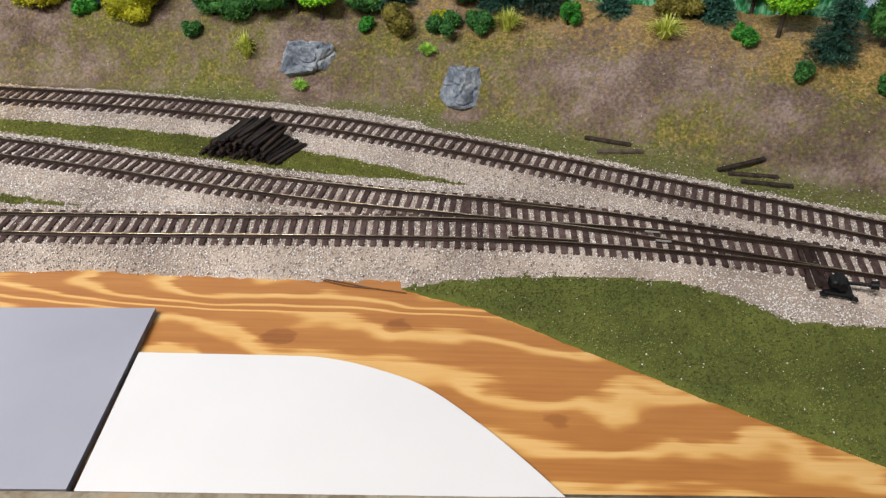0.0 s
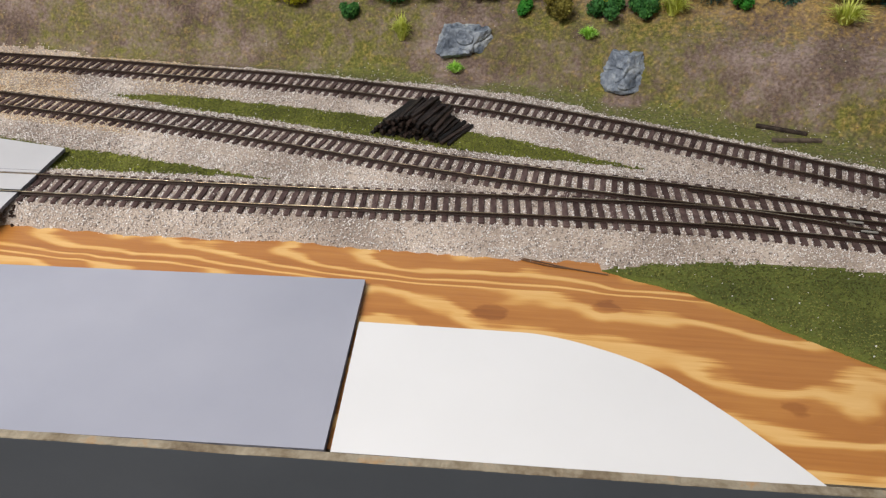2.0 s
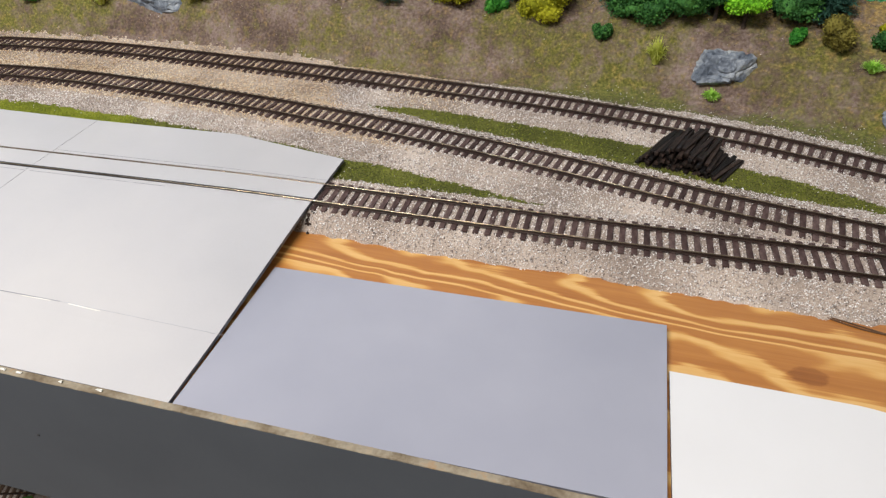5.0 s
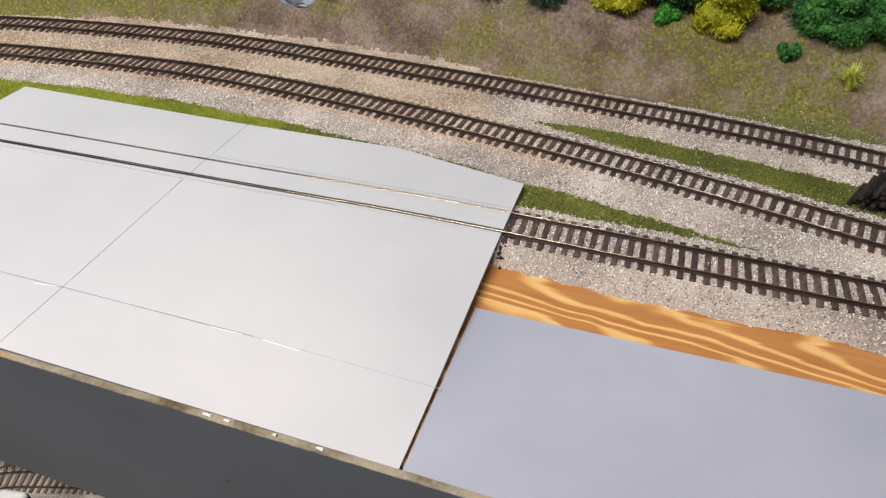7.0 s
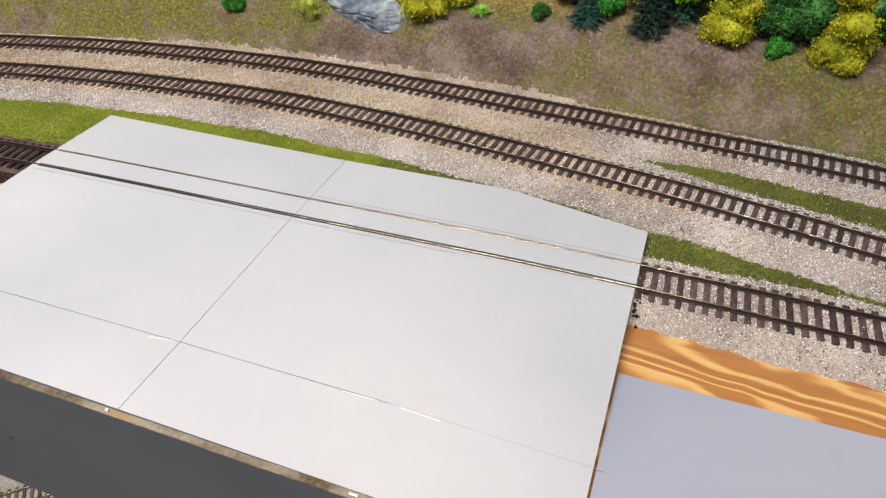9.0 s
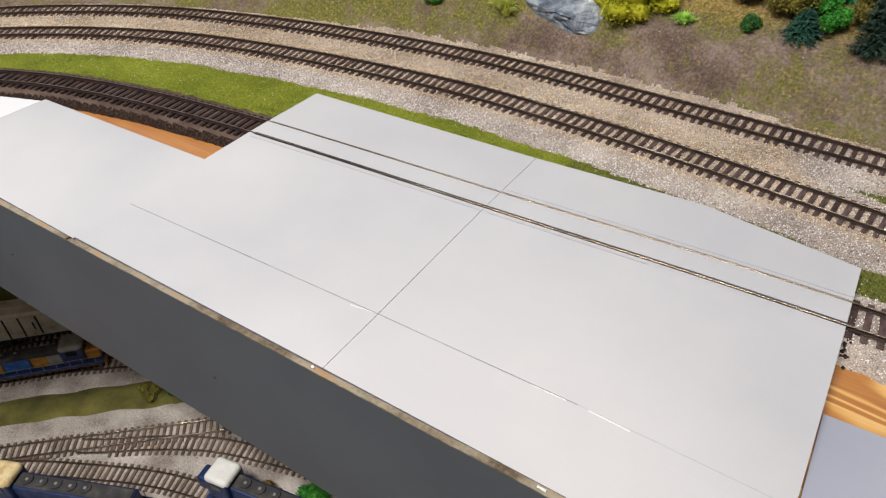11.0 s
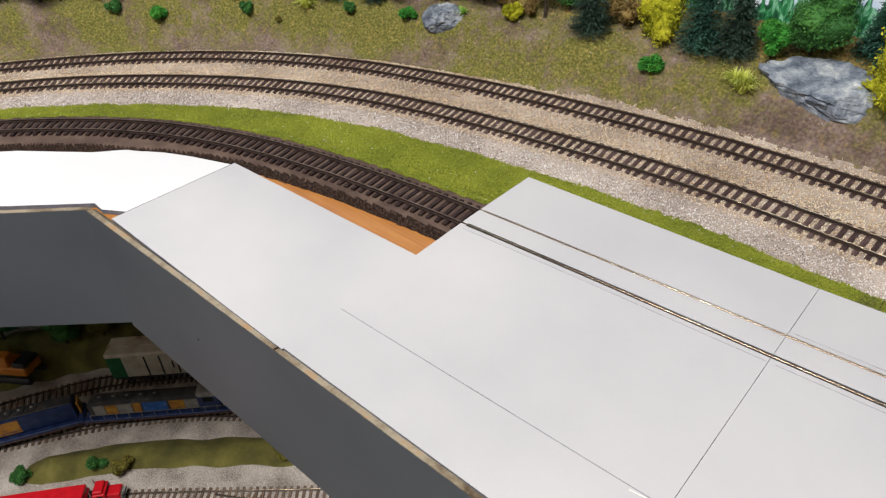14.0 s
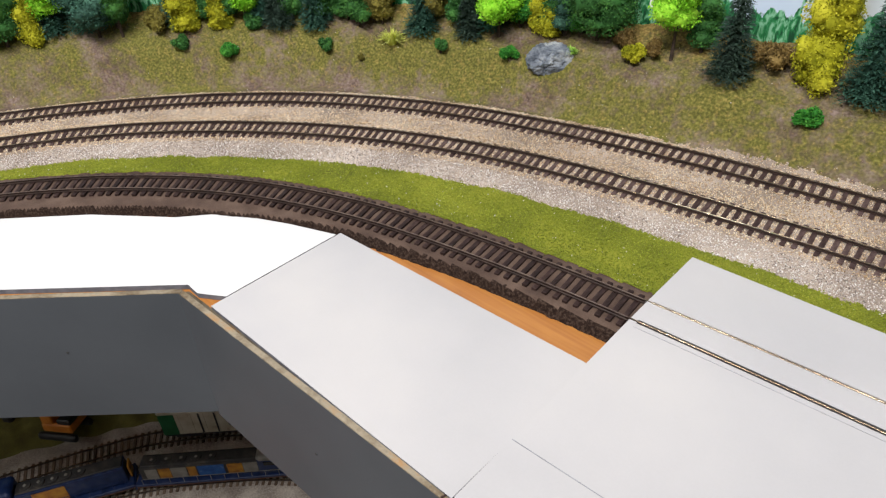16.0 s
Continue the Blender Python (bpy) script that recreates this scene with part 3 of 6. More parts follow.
arc = spline([(0.005, 0.2905), (0.022, 0.2900), (0.042, 0.2855), (0.066, 0.2755), (0.088, 0.2575), (0.104, 0.2415), (0.1165, 0.2275)], 6)
tagged(slab("card_sheet", [(-0.0530, 0.2240), (0.1170, 0.2268)] + [tuple(p) for p in arc[::-1]] + [(-0.0555, 0.2900)], 0.0003, 0.0022, M_CARD, M_CARD_EDGE),
       "white card sheet with a rounded corner on bare plywood", "card sheet", "card sheets on the bench")
tagged(slab("card_sheet", [(-0.797, 0.222), (-0.797, 0.301), (-0.83, 0.289), (-0.872, 0.270), (-0.894, 0.245), (-0.942, 0.209), (-0.985, 0.166), (-1.03, 0.10), (-1.055, 0.02), (-1.02, 0.02), (-0.985, 0.062), (-0.823, 0.2135), (-0.812, 0.2130)], 0.0003, 0.0036, M_CARD, M_CARD_EDGE),
       "white card sheet cut along the curved track", "card sheet", "card sheets on the bench")

# ---- tracks ----
def rail_mesh(line, side, name, parent, z=RAIL_TOP, head=None):
    """One rail swept along a line: foot, web and head."""
    tan = np.gradient(line, axis=0)
    tan /= np.linalg.norm(tan, axis=1)[:, None]
    nor = np.stack([-tan[:, 1], tan[:, 0]], 1)
    c = line + nor * side
    prof = [(-0.0009, -0.0021), (-0.0009, -0.0018), (-0.0003, -0.0015), (-0.0003, -0.0008), (-0.00050, -0.0006), (-0.00050, -0.00032), (-0.00040, -0.00012), (-0.00018, 0.0), (0.00018, 0.0), (0.00040, -0.00012), (0.00050, -0.00032), (0.00050, -0.0006), (0.0003, -0.0008), (0.0003, -0.0015), (0.0009, -0.0018), (0.0009, -0.0021)]
    n, k = len(line), len(prof)
    verts = [(c[i, 0] + nor[i, 0] * u, c[i, 1] + nor[i, 1] * u, z + w) for i in range(n) for u, w in prof]
    faces, fm = [], []
    for i in range(n - 1):
        for j in range(k):
            j2 = (j + 1) % k
            faces.append((i * k + j, i * k + j2, (i + 1) * k + j2, (i + 1) * k + j))
            fm.append(1 if 6 <= j <= 8 else 0)
    faces += [tuple(range(k - 1, -1, -1)), tuple((n - 1) * k + j for j in range(k))]
    fm += [0, 0]
    ob = mesh_object(name, verts, faces, None, parent, materials=[M_RAIL, head or M_RAILHEAD], face_mat=fm)
    ob.data.polygons.foreach_set("use_smooth", np.array(fm, dtype=bool))
    return ob


def tie_data(name, material, length=0.0285, width=0.0030):
    bm = box_bm(length, width, 0.0020, (0, 0, -0.0010), 0.0002)
    for sx in (-1, 1):
        for u in (-0.0014, 0.0014):
            box_bm(0.0008, 0.0012, 0.0006, (sx * 0.0087 + u, 0, 0.0002), 0, bm)
    me = bpy.data.meshes.new(name)
    bm.to_mesh(me)
    bm.free()
    me.materials.append(material)
    return me


def lay_ties(parent, line, data, step=0.0062, skip=None, jitter=1.0, z=TIE_TOP):
    rng = random.Random(5)
    pts, tan = even(line, step)
    for (x, y), (tx, ty) in zip(pts, tan):
        if skip and skip(x, y):
            continue
        ob = new("tie", data)
        ob.parent = parent
        ob.matrix_basis = pose(x, y, z + rng.uniform(-0.00015, 0.0001), rng.uniform(-1, 1), 0, math.degrees(math.atan2(ty, tx)) + 90 + rng.uniform(-1.5, 1.5) * jitter)
    return parent


TIE = tie_data("tie", M_TIE)
TIE_BARE = tie_data("bare_tie", M_TIE_DARK)
GAUGE = 0.01745 / 2
track_1 = tagged(new("track"), "model track with brown ties, crossing white card sheets", "track", "model tracks")
track_2 = tagged(new("track"), "model track with brown ties in pale ballast, joining a turnout", "track", "model tracks")
track_3 = tagged(new("track"), "model track with brown ties along the foot of the bank", "track", "model tracks")
bare_from = int(np.argmin(np.abs(TRACK_1[:, 0] + 0.617)))
for tr, line, head in ((track_1, TRACK_1[:bare_from + 1], M_RAILHEAD), (track_1, TRACK_1[bare_from:], M_RAIL_DULL), (track_2, TRACK_2, M_RAILHEAD), (track_3, TRACK_3, M_RAILHEAD)):
    for s in (-1, 1):
        rail_mesh(line, s * GAUGE, "rail", tr, z=RAIL_TOP + (0.00006 if tr is track_2 else 0), head=head)
hidden = lambda x, y: -0.62 < x < -0.25
lay_ties(track_1, TRACK_1[TRACK_1[:, 0] > -0.44], TIE, skip=lambda x, y: hidden(x, y) or 0.085 < x < 0.285)
lay_ties(track_1, TRACK_1[TRACK_1[:, 0] < -0.44], TIE_BARE, skip=hidden)
lay_ties(track_2, TRACK_2[TRACK_2[:, 0] < 0.085], TIE)
lay_ties(track_3, TRACK_3, TIE)

# backdrop: a painted board behind the trees
tan3 = np.gradient(TRACK_3, axis=0)
tan3 /= np.linalg.norm(tan3, axis=1)[:, None]
bl = smooth_line(TRACK_3 + np.stack([tan3[:, 1], -tan3[:, 0]], 1) * back_at(TRACK_3[:, :1]), 60)
verts = [(x, y, z) for x, y in bl for z in (0.0, 0.45)]
tagged(mesh_object("backdrop", verts, [(2 * i, 2 * i + 2, 2 * i + 3, 2 * i + 1) for i in range(len(bl) - 1)], M_SKY, smooth=True), "painted pale blue sky board behind the trees", "backdrop", kind="structure")

# the room
def room_box(name, sx, sy, sz, at, material, label, category):
    return tagged(part(name, box_bm(sx, sy, sz, at), material), label, category, kind="structure")


room_box("floor", 5.2, 4.2, 0.1, (-0.4, -0.9, -1.30), M_FLOOR, "grey vinyl floor of the layout room", "floor")
room_box("ceiling", 5.2, 4.2, 0.1, (-0.4, -0.9, CEILING_Z + 0.05), M_ROOM, "pale ceiling of the layout room", "ceiling")
room_box("wall_north", 5.2, 0.1, 2.45, (-0.4, 1.05, -0.03), M_ROOM, "plain wall behind the layout", "wall")
room_box("wall_south", 5.2, 0.1, 2.45, (-0.4, -2.95, -0.03), M_ROOM, "plain wall across the aisle", "wall")
room_box("wall_west", 0.1, 3.9, 2.45, (-2.95, -0.95, -0.03), M_ROOM, "plain end wall of the room", "wall")
room_box("wall_east", 0.1, 3.9, 2.45, (2.15, -0.95, -0.03), M_ROOM, "plain end wall of the room", "wall")
for px, py in PANELS:
    light = tagged(new("ceiling_light"), "flat white light panel assumed on the unseen ceiling", "ceiling light", "ceiling lights")
    light.location = (px, py, CEILING_Z)
    part("housing", box_bm(1.2, 0.34, 0.05, (0, 0, -0.026), 0.004), M_CARD, light)

# ---- loose grains: crushed stone and foam flecks ----
OCTA_V = np.array([(1, 0, 0), (-1, 0, 0), (0, 1, 0), (0, -1, 0), (0, 0, 1), (0, 0, -1)], dtype=float)
OCTA_F = np.array([(0, 2, 4), (2, 1, 4), (1, 3, 4), (3, 0, 4), (2, 0, 5), (1, 2, 5), (3, 1, 5), (0, 3, 5)])
TETRA_V = np.array([(1, 0, -0.4), (-0.5, 0.87, -0.4), (-0.5, -0.87, -0.4), (0, 0, 0.9)], dtype=float)
TETRA_F = np.array([(0, 1, 3), (1, 2, 3), (2, 0, 3), (0, 2, 1)])


def turns(n, rng):
    """n random rotations as matrices."""
    q = rng.normal(size=(n, 4))
    q /= np.linalg.norm(q, axis=1)[:, None]
    w, x, y, z = q.T
    return np.stack([np.stack([1 - 2 * (y * y + z * z), 2 * (x * y - z * w), 2 * (x * z + y * w)], 1),
                     np.stack([2 * (x * y + z * w), 1 - 2 * (x * x + z * z), 2 * (y * z - x * w)], 1),
                     np.stack([2 * (x * z - y * w), 2 * (y * z + x * w), 1 - 2 * (x * x + y * y)], 1)], 1)


def tri_mesh(name, verts, tris, materials, index=None):
    me = bpy.data.meshes.new(name)
    me.vertices.add(len(verts))
    me.vertices.foreach_set("co", np.ascontiguousarray(verts, dtype=np.float32).ravel())
    me.loops.add(tris.size)
    me.loops.foreach_set("vertex_index", tris.ravel().astype(np.int32))
    me.polygons.add(len(tris))
    me.polygons.foreach_set("loop_start", np.arange(0, tris.size, 3, dtype=np.int32))
    for m in materials:
        me.materials.append(m)
    if index is not None:
        me.polygons.foreach_set("material_index", index.astype(np.int32))
    me.update(calc_edges=True)
    return me


def scatter(places, sizes, rng, shape, squash=0.75):
    """Many copies of a small solid as vertices and triangles."""
    v, f = shape
    n = len(places)
    r = turns(n, rng)
    s = sizes[:, None, None] * (1 + 0.35 * rng.uniform(-1, 1, (n, len(v), 1))) * np.array([1, squash, squash * 0.9])
    verts = np.einsum("nij,nkj->nki", r, v[None] * s) + places[:, None, :]
    tris = f[None] + (np.arange(n) * len(v))[:, None, None]
    return verts.reshape(-1, 3), tris.reshape(-1, 3)


def in_cells(kind, count, rng, keep=None):
    """Random places on the ground within one zone."""
    iy, ix = np.nonzero(cells == kind)
    pick = rng.randint(0, len(iy), count)
    u, w = rng.uniform(0, 1, count), rng.uniform(0, 1, count)
    y0, x0 = iy[pick], ix[pick]
    z = (gz[y0, x0] * (1 - u) + gz[y0, x0 + 1] * u) * (1 - w) + (gz[y0 + 1, x0] * (1 - u) + gz[y0 + 1, x0 + 1] * u) * w
    p = np.stack([gx[y0, x0] + u * STEP, gy[y0, x0] + w * STEP, z], 1)
    d3 = cparts[2][y0, x0]
    return p, d3


def strewn(p, share, spread, rng):
    """Some of the places shifted a little, so that grains spill over the borders."""
    k = rng.uniform(0, 1, len(p)) < share
    q = p[k].copy()
    q[:, :2] += rng.normal(0, spread, (len(q), 2))
    q[:, 2] = ground_z(q[:, 0], q[:, 1]) + 0.0003
    ok = q[:, 2] > 0.0008
    return np.vstack([p[~k], q[ok]])


def under_sheet(p):
    return (p[:, 0] > -0.61) & (p[:, 0] < -0.255) & (p[:, 1] < 0.402)


rng = np.random.RandomState(7)
p, _ = in_cells(BALLAST, 225000, rng)
p = strewn(p[~under_sheet(p) & (p[:, 0] > -1.25) & (p[:, 0] < 0.46)], 0.4, 0.0017, rng)
v, f = scatter(p + (0, 0, 0.0002), rng.uniform(0.00036, 0.00072, len(p)), rng, (TETRA_V, TETRA_F), 0.95)
tan_bed = (off(TRACK_2, p[:, 0], p[:, 1]) > -0.02) & (p[:, 0] + 0.06 * lump(p[:, 0], p[:, 1], 0.12, 51) + rng.uniform(-0.05, 0.05, len(p)) < -0.24)
tagged(new("ballast_stones", tri_mesh("ballast_stones", v, f, [M_STONE, M_STONE_TAN], np.repeat(tan_bed.astype(int), 4))), "loose pale crushed stone round the tracks", "ballast", kind="stuff")

M_FOAM = mat("foam_green", [(0.15, "626C1A"), (0.5, "8A9424"), (0.85, "B0B544")], scale=25, rough=0.95, island=0.5)
M_FOAM_OLIVE = mat("foam_olive", [(0.1, "605C2A"), (0.5, "7E7838"), (0.9, "A0964E")], scale=25, rough=0.95, island=0.6)
M_FOAM_STRAW = mat("foam_straw", [(0.1, "8E7240"), (0.5, "AC8C4C"), (0.9, "CCB072")], scale=25, rough=0.95, island=0.8)
M_SOIL = mat("soil_grain", [(0.1, "66544C"), (0.5, "806D62"), (0.9, "A08E82")], scale=25, rough=0.95, island=0.8)
M_FOAM_DARK = mat("foam_dark", [(0.15, "46481E"), (0.5, "64662C"), (0.85, "8E8E48")], scale=25, rough=0.95, island=0.6)
M_FOAM_LAWN = mat("foam_lawn", [(0.15, "56582A"), (0.5, "74743A"), (0.85, "A09E5C")], scale=25, rough=0.95, island=0.6)
p, _ = in_cells(TURF_FRONT, 26000, rng)
p = strewn(p, 0.4, 0.0014, rng)
v, f = scatter(p + (0, 0, 0.0004), rng.uniform(0.00035, 0.0008, len(p)), rng, (TETRA_V, TETRA_F))
tagged(new("front_turf_flecks", tri_mesh("front_turf_flecks", v, f, [M_FOAM_DARK])), "dark green foam flecks on the front turf", "turf", kind="stuff")
p, _ = in_cells(TURF, 60000, rng)
p = strewn(p[~under_sheet(p)], 0.4, 0.0013, rng)
v, f = scatter(p + (0, 0, 0.0004), rng.uniform(0.00035, 0.0008, len(p)), rng, (TETRA_V, TETRA_F))
deep = (p[:, 0] > -0.42) & (rng.uniform(0, 1, len(p)) < 0.88)
tagged(new("turf_flecks", tri_mesh("turf_flecks", v, f, [M_FOAM, M_FOAM_DARK], np.repeat(deep.astype(int), 4))), "green ground foam flecks on the turf", "turf", kind="stuff")

p, d3 = in_cells(HILL, 75000, rng)
share = cover(p[:, 0], p[:, 1], d3)
chance = rng.uniform(0, 1, len(p))
kindex = np.where(share[:, 2] > chance, 3, np.where(share[:, 1] > chance, 2, np.where(share[:, 0] > chance, 1, 0)))
keep = ((kindex > 0) | (rng.uniform(0, 1, len(p)) < 0.5)) & ((p[:, 0] > -0.45) | (rng.uniform(0, 1, len(p)) < 0.4))
kindex = kindex[keep]
v, f = scatter(p[keep] + (0, 0, 0.0002), rng.uniform(0.0003, 0.00065, keep.sum()), rng, (TETRA_V, TETRA_F))
tagged(new("hill_flecks", tri_mesh("hill_flecks", v, f, [M_SOIL, M_FOAM_OLIVE, M_FOAM_STRAW, M_FOAM_LAWN], np.repeat(kindex, 4))), "olive and straw foam flecks on brown earth", "ground foam", kind="stuff")

# white specks of plaster on the turf and bank
M_PLASTER = mat("plaster_white", [(0.3, "DAD6CC"), (0.7, "F2EFE8")], scale=200, rough=0.9)
p1 = np.vstack([in_cells(TURF, 330, rng)[0], in_cells(TURF_FRONT, 160, rng)[0]])
p2, d3 = in_cells(HILL, 700, rng)
p3, d3 = in_cells(HILL, 9000, rng)
p3 = p3[cover(p3[:, 0], p3[:, 1], d3)[:, 2] > 0.35][:620]
p = np.vstack([p1, p2[::2], p3])
v, f = scatter(p + (0, 0, 0.0006), rng.uniform(0.0003, 0.0006, len(p)), rng, (OCTA_V, OCTA_F))
tagged(new("plaster_specks", tri_mesh("plaster_specks", v, f, [M_PLASTER])), "white plaster specks strewn over the turf", "specks", kind="stuff")

# ---- plants ----
def leaf(name, dark, mid, light, rough=0.8):
    return mat(name, [(0.1, dark), (0.5, mid), (0.9, light)], scale=60, rough=rough, island=0.5)


GREENS = {"dark": leaf("leaf_dark", "1E4A1E", "366E2E", "5C963E"), "green": leaf("leaf_green", "1E641C", "368A28", "68B440"),
          "lime": leaf("leaf_lime", "5CA018", "8CD422", "B8EE48"), "yellow": leaf("leaf_yellow", "7A800A", "AEAC16", "D8D238"),
          "olive": leaf("leaf_olive", "4E4A1C", "7A7028", "A09644"), "brown": leaf("leaf_brown", "4A3A1A", "7A6230", "A48A50"),
          "teal": leaf("leaf_teal", "17392E", "2E5848", "52806A"), "blackgreen": leaf("leaf_blackgreen", "18281F", "2E4638", "526A5C"),
          "tuft": leaf("leaf_tuft", "A0AC34", "CED45C", "F0F09C"), "light": leaf("leaf_light", "80B838", "ACDC54", "D6F68C"),
          "needle": leaf("leaf_needle", "173A2E", "30604E", "588A74")}
M_BARK = mat("bark", [(0.3, "2E2620"), (0.7, "544438")], scale=300, rough=0.9, bump=0.5, bump_scale=1500)


BLADE_V = np.array([(-0.9, 0, -0.25), (0, 0.55, 0.2), (0.9, 0, -0.25), (0, -0.55, 0.2)], dtype=float)
BLADE_F = np.array([(0, 1, 3), (1, 2, 3)])
core_bm = bmesh.new()
bmesh.ops.create_icosphere(core_bm, subdivisions=2, radius=1)
CORE_V = np.array([tuple(q.co) for q in core_bm.verts])
CORE_F = np.array([[q.index for q in face.verts] for face in core_bm.faces])
core_bm.free()


def blob_leaves(rng, blobs, count, size, hollow=0.5, core=0.72):
    """Folded leaves strewn over a heap of uneven blobs (centre, radii), with a lumpy core in each."""
    w = np.array([r[0] * r[2] for _, r in blobs])
    pick = rng.choice(len(blobs), count, p=w / w.sum())
    d = rng.normal(size=(count, 3))
    d /= np.linalg.norm(d, axis=1)[:, None]
    k = rng.uniform(hollow, 1.06, count) ** 0.7
    c = np.array([b[0] for b in blobs])[pick]
    r = np.array([b[1] for b in blobs])[pick]
    v, f = scatter(c + d * r * k[:, None], rng.uniform(0.6, 1.3, count) * size, rng, (BLADE_V, BLADE_F), 0.9)
    cores, faces, start = [v], [f], len(v)
    for mid, rad in blobs:
        cores.append(np.array(mid) + CORE_V * np.array(rad) * core * (1 + 0.3 * rng.uniform(-1, 1, (len(CORE_V), 1))))
        faces.append(CORE_F + start)
        start += len(CORE_V)
    return np.vstack(cores), np.vstack(faces)


def limb(bm, a, b, r1, r2, n=6):
    a, b = Vector(a), Vector(b)
    d = b - a
    m = Matrix.Translation((a + b) / 2) @ d.to_track_quat("Z", "Y").to_matrix().to_4x4()
    bmesh.ops.create_cone(bm, cap_ends=True, segments=n, radius1=r1, radius2=r2, depth=d.length, matrix=m)


def set_down(x, y, sink=0.0008):
    return float(ground_z(np.array([x]), np.array([y]))[0]) - sink


def broad_tree(x, y, w, h, colour, label, seed, stem=0.25):
    """A foam tree: tapered trunk with limbs, and a crown of many clumps with gaps."""
    rng = np.random.RandomState(seed)
    tree = tagged(new("tree"), label, "tree", "trees on the bank")
    tree.location = (x, y, set_down(x, y))
    bm = bmesh.new()
    top = h * 0.75
    limb(bm, (0, 0, 0), (0, 0, h * 0.4), 0.0016, 0.0011, 8)
    limb(bm, (0, 0, h * 0.4), (0.001, 0, top), 0.0011, 0.0004, 6)
    blobs = []
    for k in range(9):
        a, q = rng.uniform(0, 6.283), rng.uniform(0.15, 1)
        z = h * (stem + (0.93 - stem) * q)
        reach = w * 0.34 * (1 - 0.55 * abs(q - 0.35)) * rng.uniform(0.4, 1.0)
        tip = (math.cos(a) * reach, math.sin(a) * reach, z)
        limb(bm, (0, 0, z * 0.72), tip, 0.0006, 0.0003, 5)
        rr = w * rng.uniform(0.24, 0.34)
        blobs.append((tip, (rr, rr, max(rr * 0.8, h * 0.13))))
    if stem < 0.05:
        for k in range(4):
            a = rng.uniform(0, 6.283)
            blobs.append(((math.cos(a) * w * 0.2, math.sin(a) * w * 0.2, h * 0.1), (w * 0.26, w * 0.26, h * 0.13)))
    blobs.append(((0, 0, h * 0.82), (w * 0.22, w * 0.22, h * 0.17)))
    blobs.append(((0, 0, h * (stem + 0.2)), (w * 0.42, w * 0.42, h * 0.2)))
    blobs.append(((0, 0, h * (stem + 0.42)), (w * 0.36, w * 0.36, h * 0.2)))
    part("trunk", bm, M_BARK, tree)
    v, f = blob_leaves(rng, blobs, int(2800 + 34000 * w * 4.6), 0.00112)
    ob = new("crown", tri_mesh("crown", v, f, [GREENS[colour]]))
    ob.parent = tree
    return tree


def conifer(x, y, w, h, colour, label, seed):
    """A bottle-brush fir: trunk and drooping whorls of needled branches."""
    rng = np.random.RandomState(seed)
    tree = tagged(new("conifer"), label, "conifer", "trees on the bank")
    tree.location = (x, y, set_down(x, y))
    bm = bmesh.new()
    limb(bm, (0, 0, 0), (0, 0, h), 0.0014, 0.0002, 7)
    part("trunk", bm, M_BARK, tree)
    rows = []
    for z in np.linspace(0.04, 0.985, int(22 + h * 420)):
        r = w * 0.50 * (1 - z) ** 0.8 + 0.0014
        rows.append(np.tile((z * h, r), (max(6, int(9 + r * 900)), 1)))
    rows = np.repeat(np.vstack(rows), 8, axis=0)
    twig = len(rows) // 8
    a = np.repeat(rng.uniform(0, 6.283, twig), 8)
    rad = rows[:, 1] * np.repeat(rng.uniform(0.72, 1.14, twig), 8)
    z0 = rows[:, 0] + np.repeat(rng.uniform(-0.001, 0.001, twig), 8)
    u = 0.25 + 0.75 * (np.tile(np.arange(8), twig) + rng.uniform(0, 1, 8 * twig)) / 8
    d = np.stack([np.cos(a), np.sin(a), 0 * a], 1)
    side = np.stack([-d[:, 1], d[:, 0], 0 * a], 1)
    c = d * (rad * u)[:, None]
    c[:, 2] = z0 - 0.25 * rad * u + 0.1 * rad * u * u
    g = d * rng.uniform(0.3, 1, (len(a), 1)) + side * rng.uniform(-1, 1, (len(a), 1))
    g[:, 2] = rng.uniform(-0.5, 0.5, len(a))
    g /= np.linalg.norm(g, axis=1)[:, None]
    across = np.stack([g[:, 1], -g[:, 0], 0 * a], 1) * 0.0006
    vs = list(np.stack([c - across, c + across, c + g * rng.uniform(0.0016, 0.0034, (len(a), 1))], 1).reshape(-1, 3))
    n = len(a)
    for k in range(12):
        a, b = 6.283 * k / 12, 6.283 * (k + 1) / 12
        q = w * 0.20
        vs += [np.array([math.cos(a) * q, math.sin(a) * q, h * 0.03]), np.array([math.cos(b) * q, math.sin(b) * q, h * 0.03]), np.array([0, 0, h * 0.93])]
        n += 1
    ob = new("needles", tri_mesh("needles", np.array(vs), np.arange(3 * n).reshape(-1, 3), [GREENS[colour]]))
    ob.parent = tree
    return tree


def bush(x, y, w, h, colour, label, seed, name="bush"):
    """A low mound of leaf clumps on a few twigs."""
    rng = np.random.RandomState(seed)
    thing = tagged(new(name), label, "bush", "bushes on the bank")
    thing.location = (x, y, set_down(x, y, 0.0012))
    bm = bmesh.new()
    blobs = []
    for k in range(7):
        a, q = rng.uniform(0, 6.283), rng.uniform(0.1, 0.34)
        tip = (math.cos(a) * w * q, math.sin(a) * w * q, h * rng.uniform(0.3, 0.68))
        limb(bm, (0, 0, 0), tip, 0.0004, 0.0002, 5)
        rr = w * rng.uniform(0.17, 0.27)
        blobs.append((tip, (rr, rr, min(rr, h * 0.32))))
    part("twigs", bm, M_BARK, thing)
    v, f = blob_leaves(rng, blobs, int(800 + 80000 * w), 0.00108)
    ob = new("leaves", tri_mesh("leaves", v, f, [GREENS[colour]]))
    ob.parent = thing
    return thing


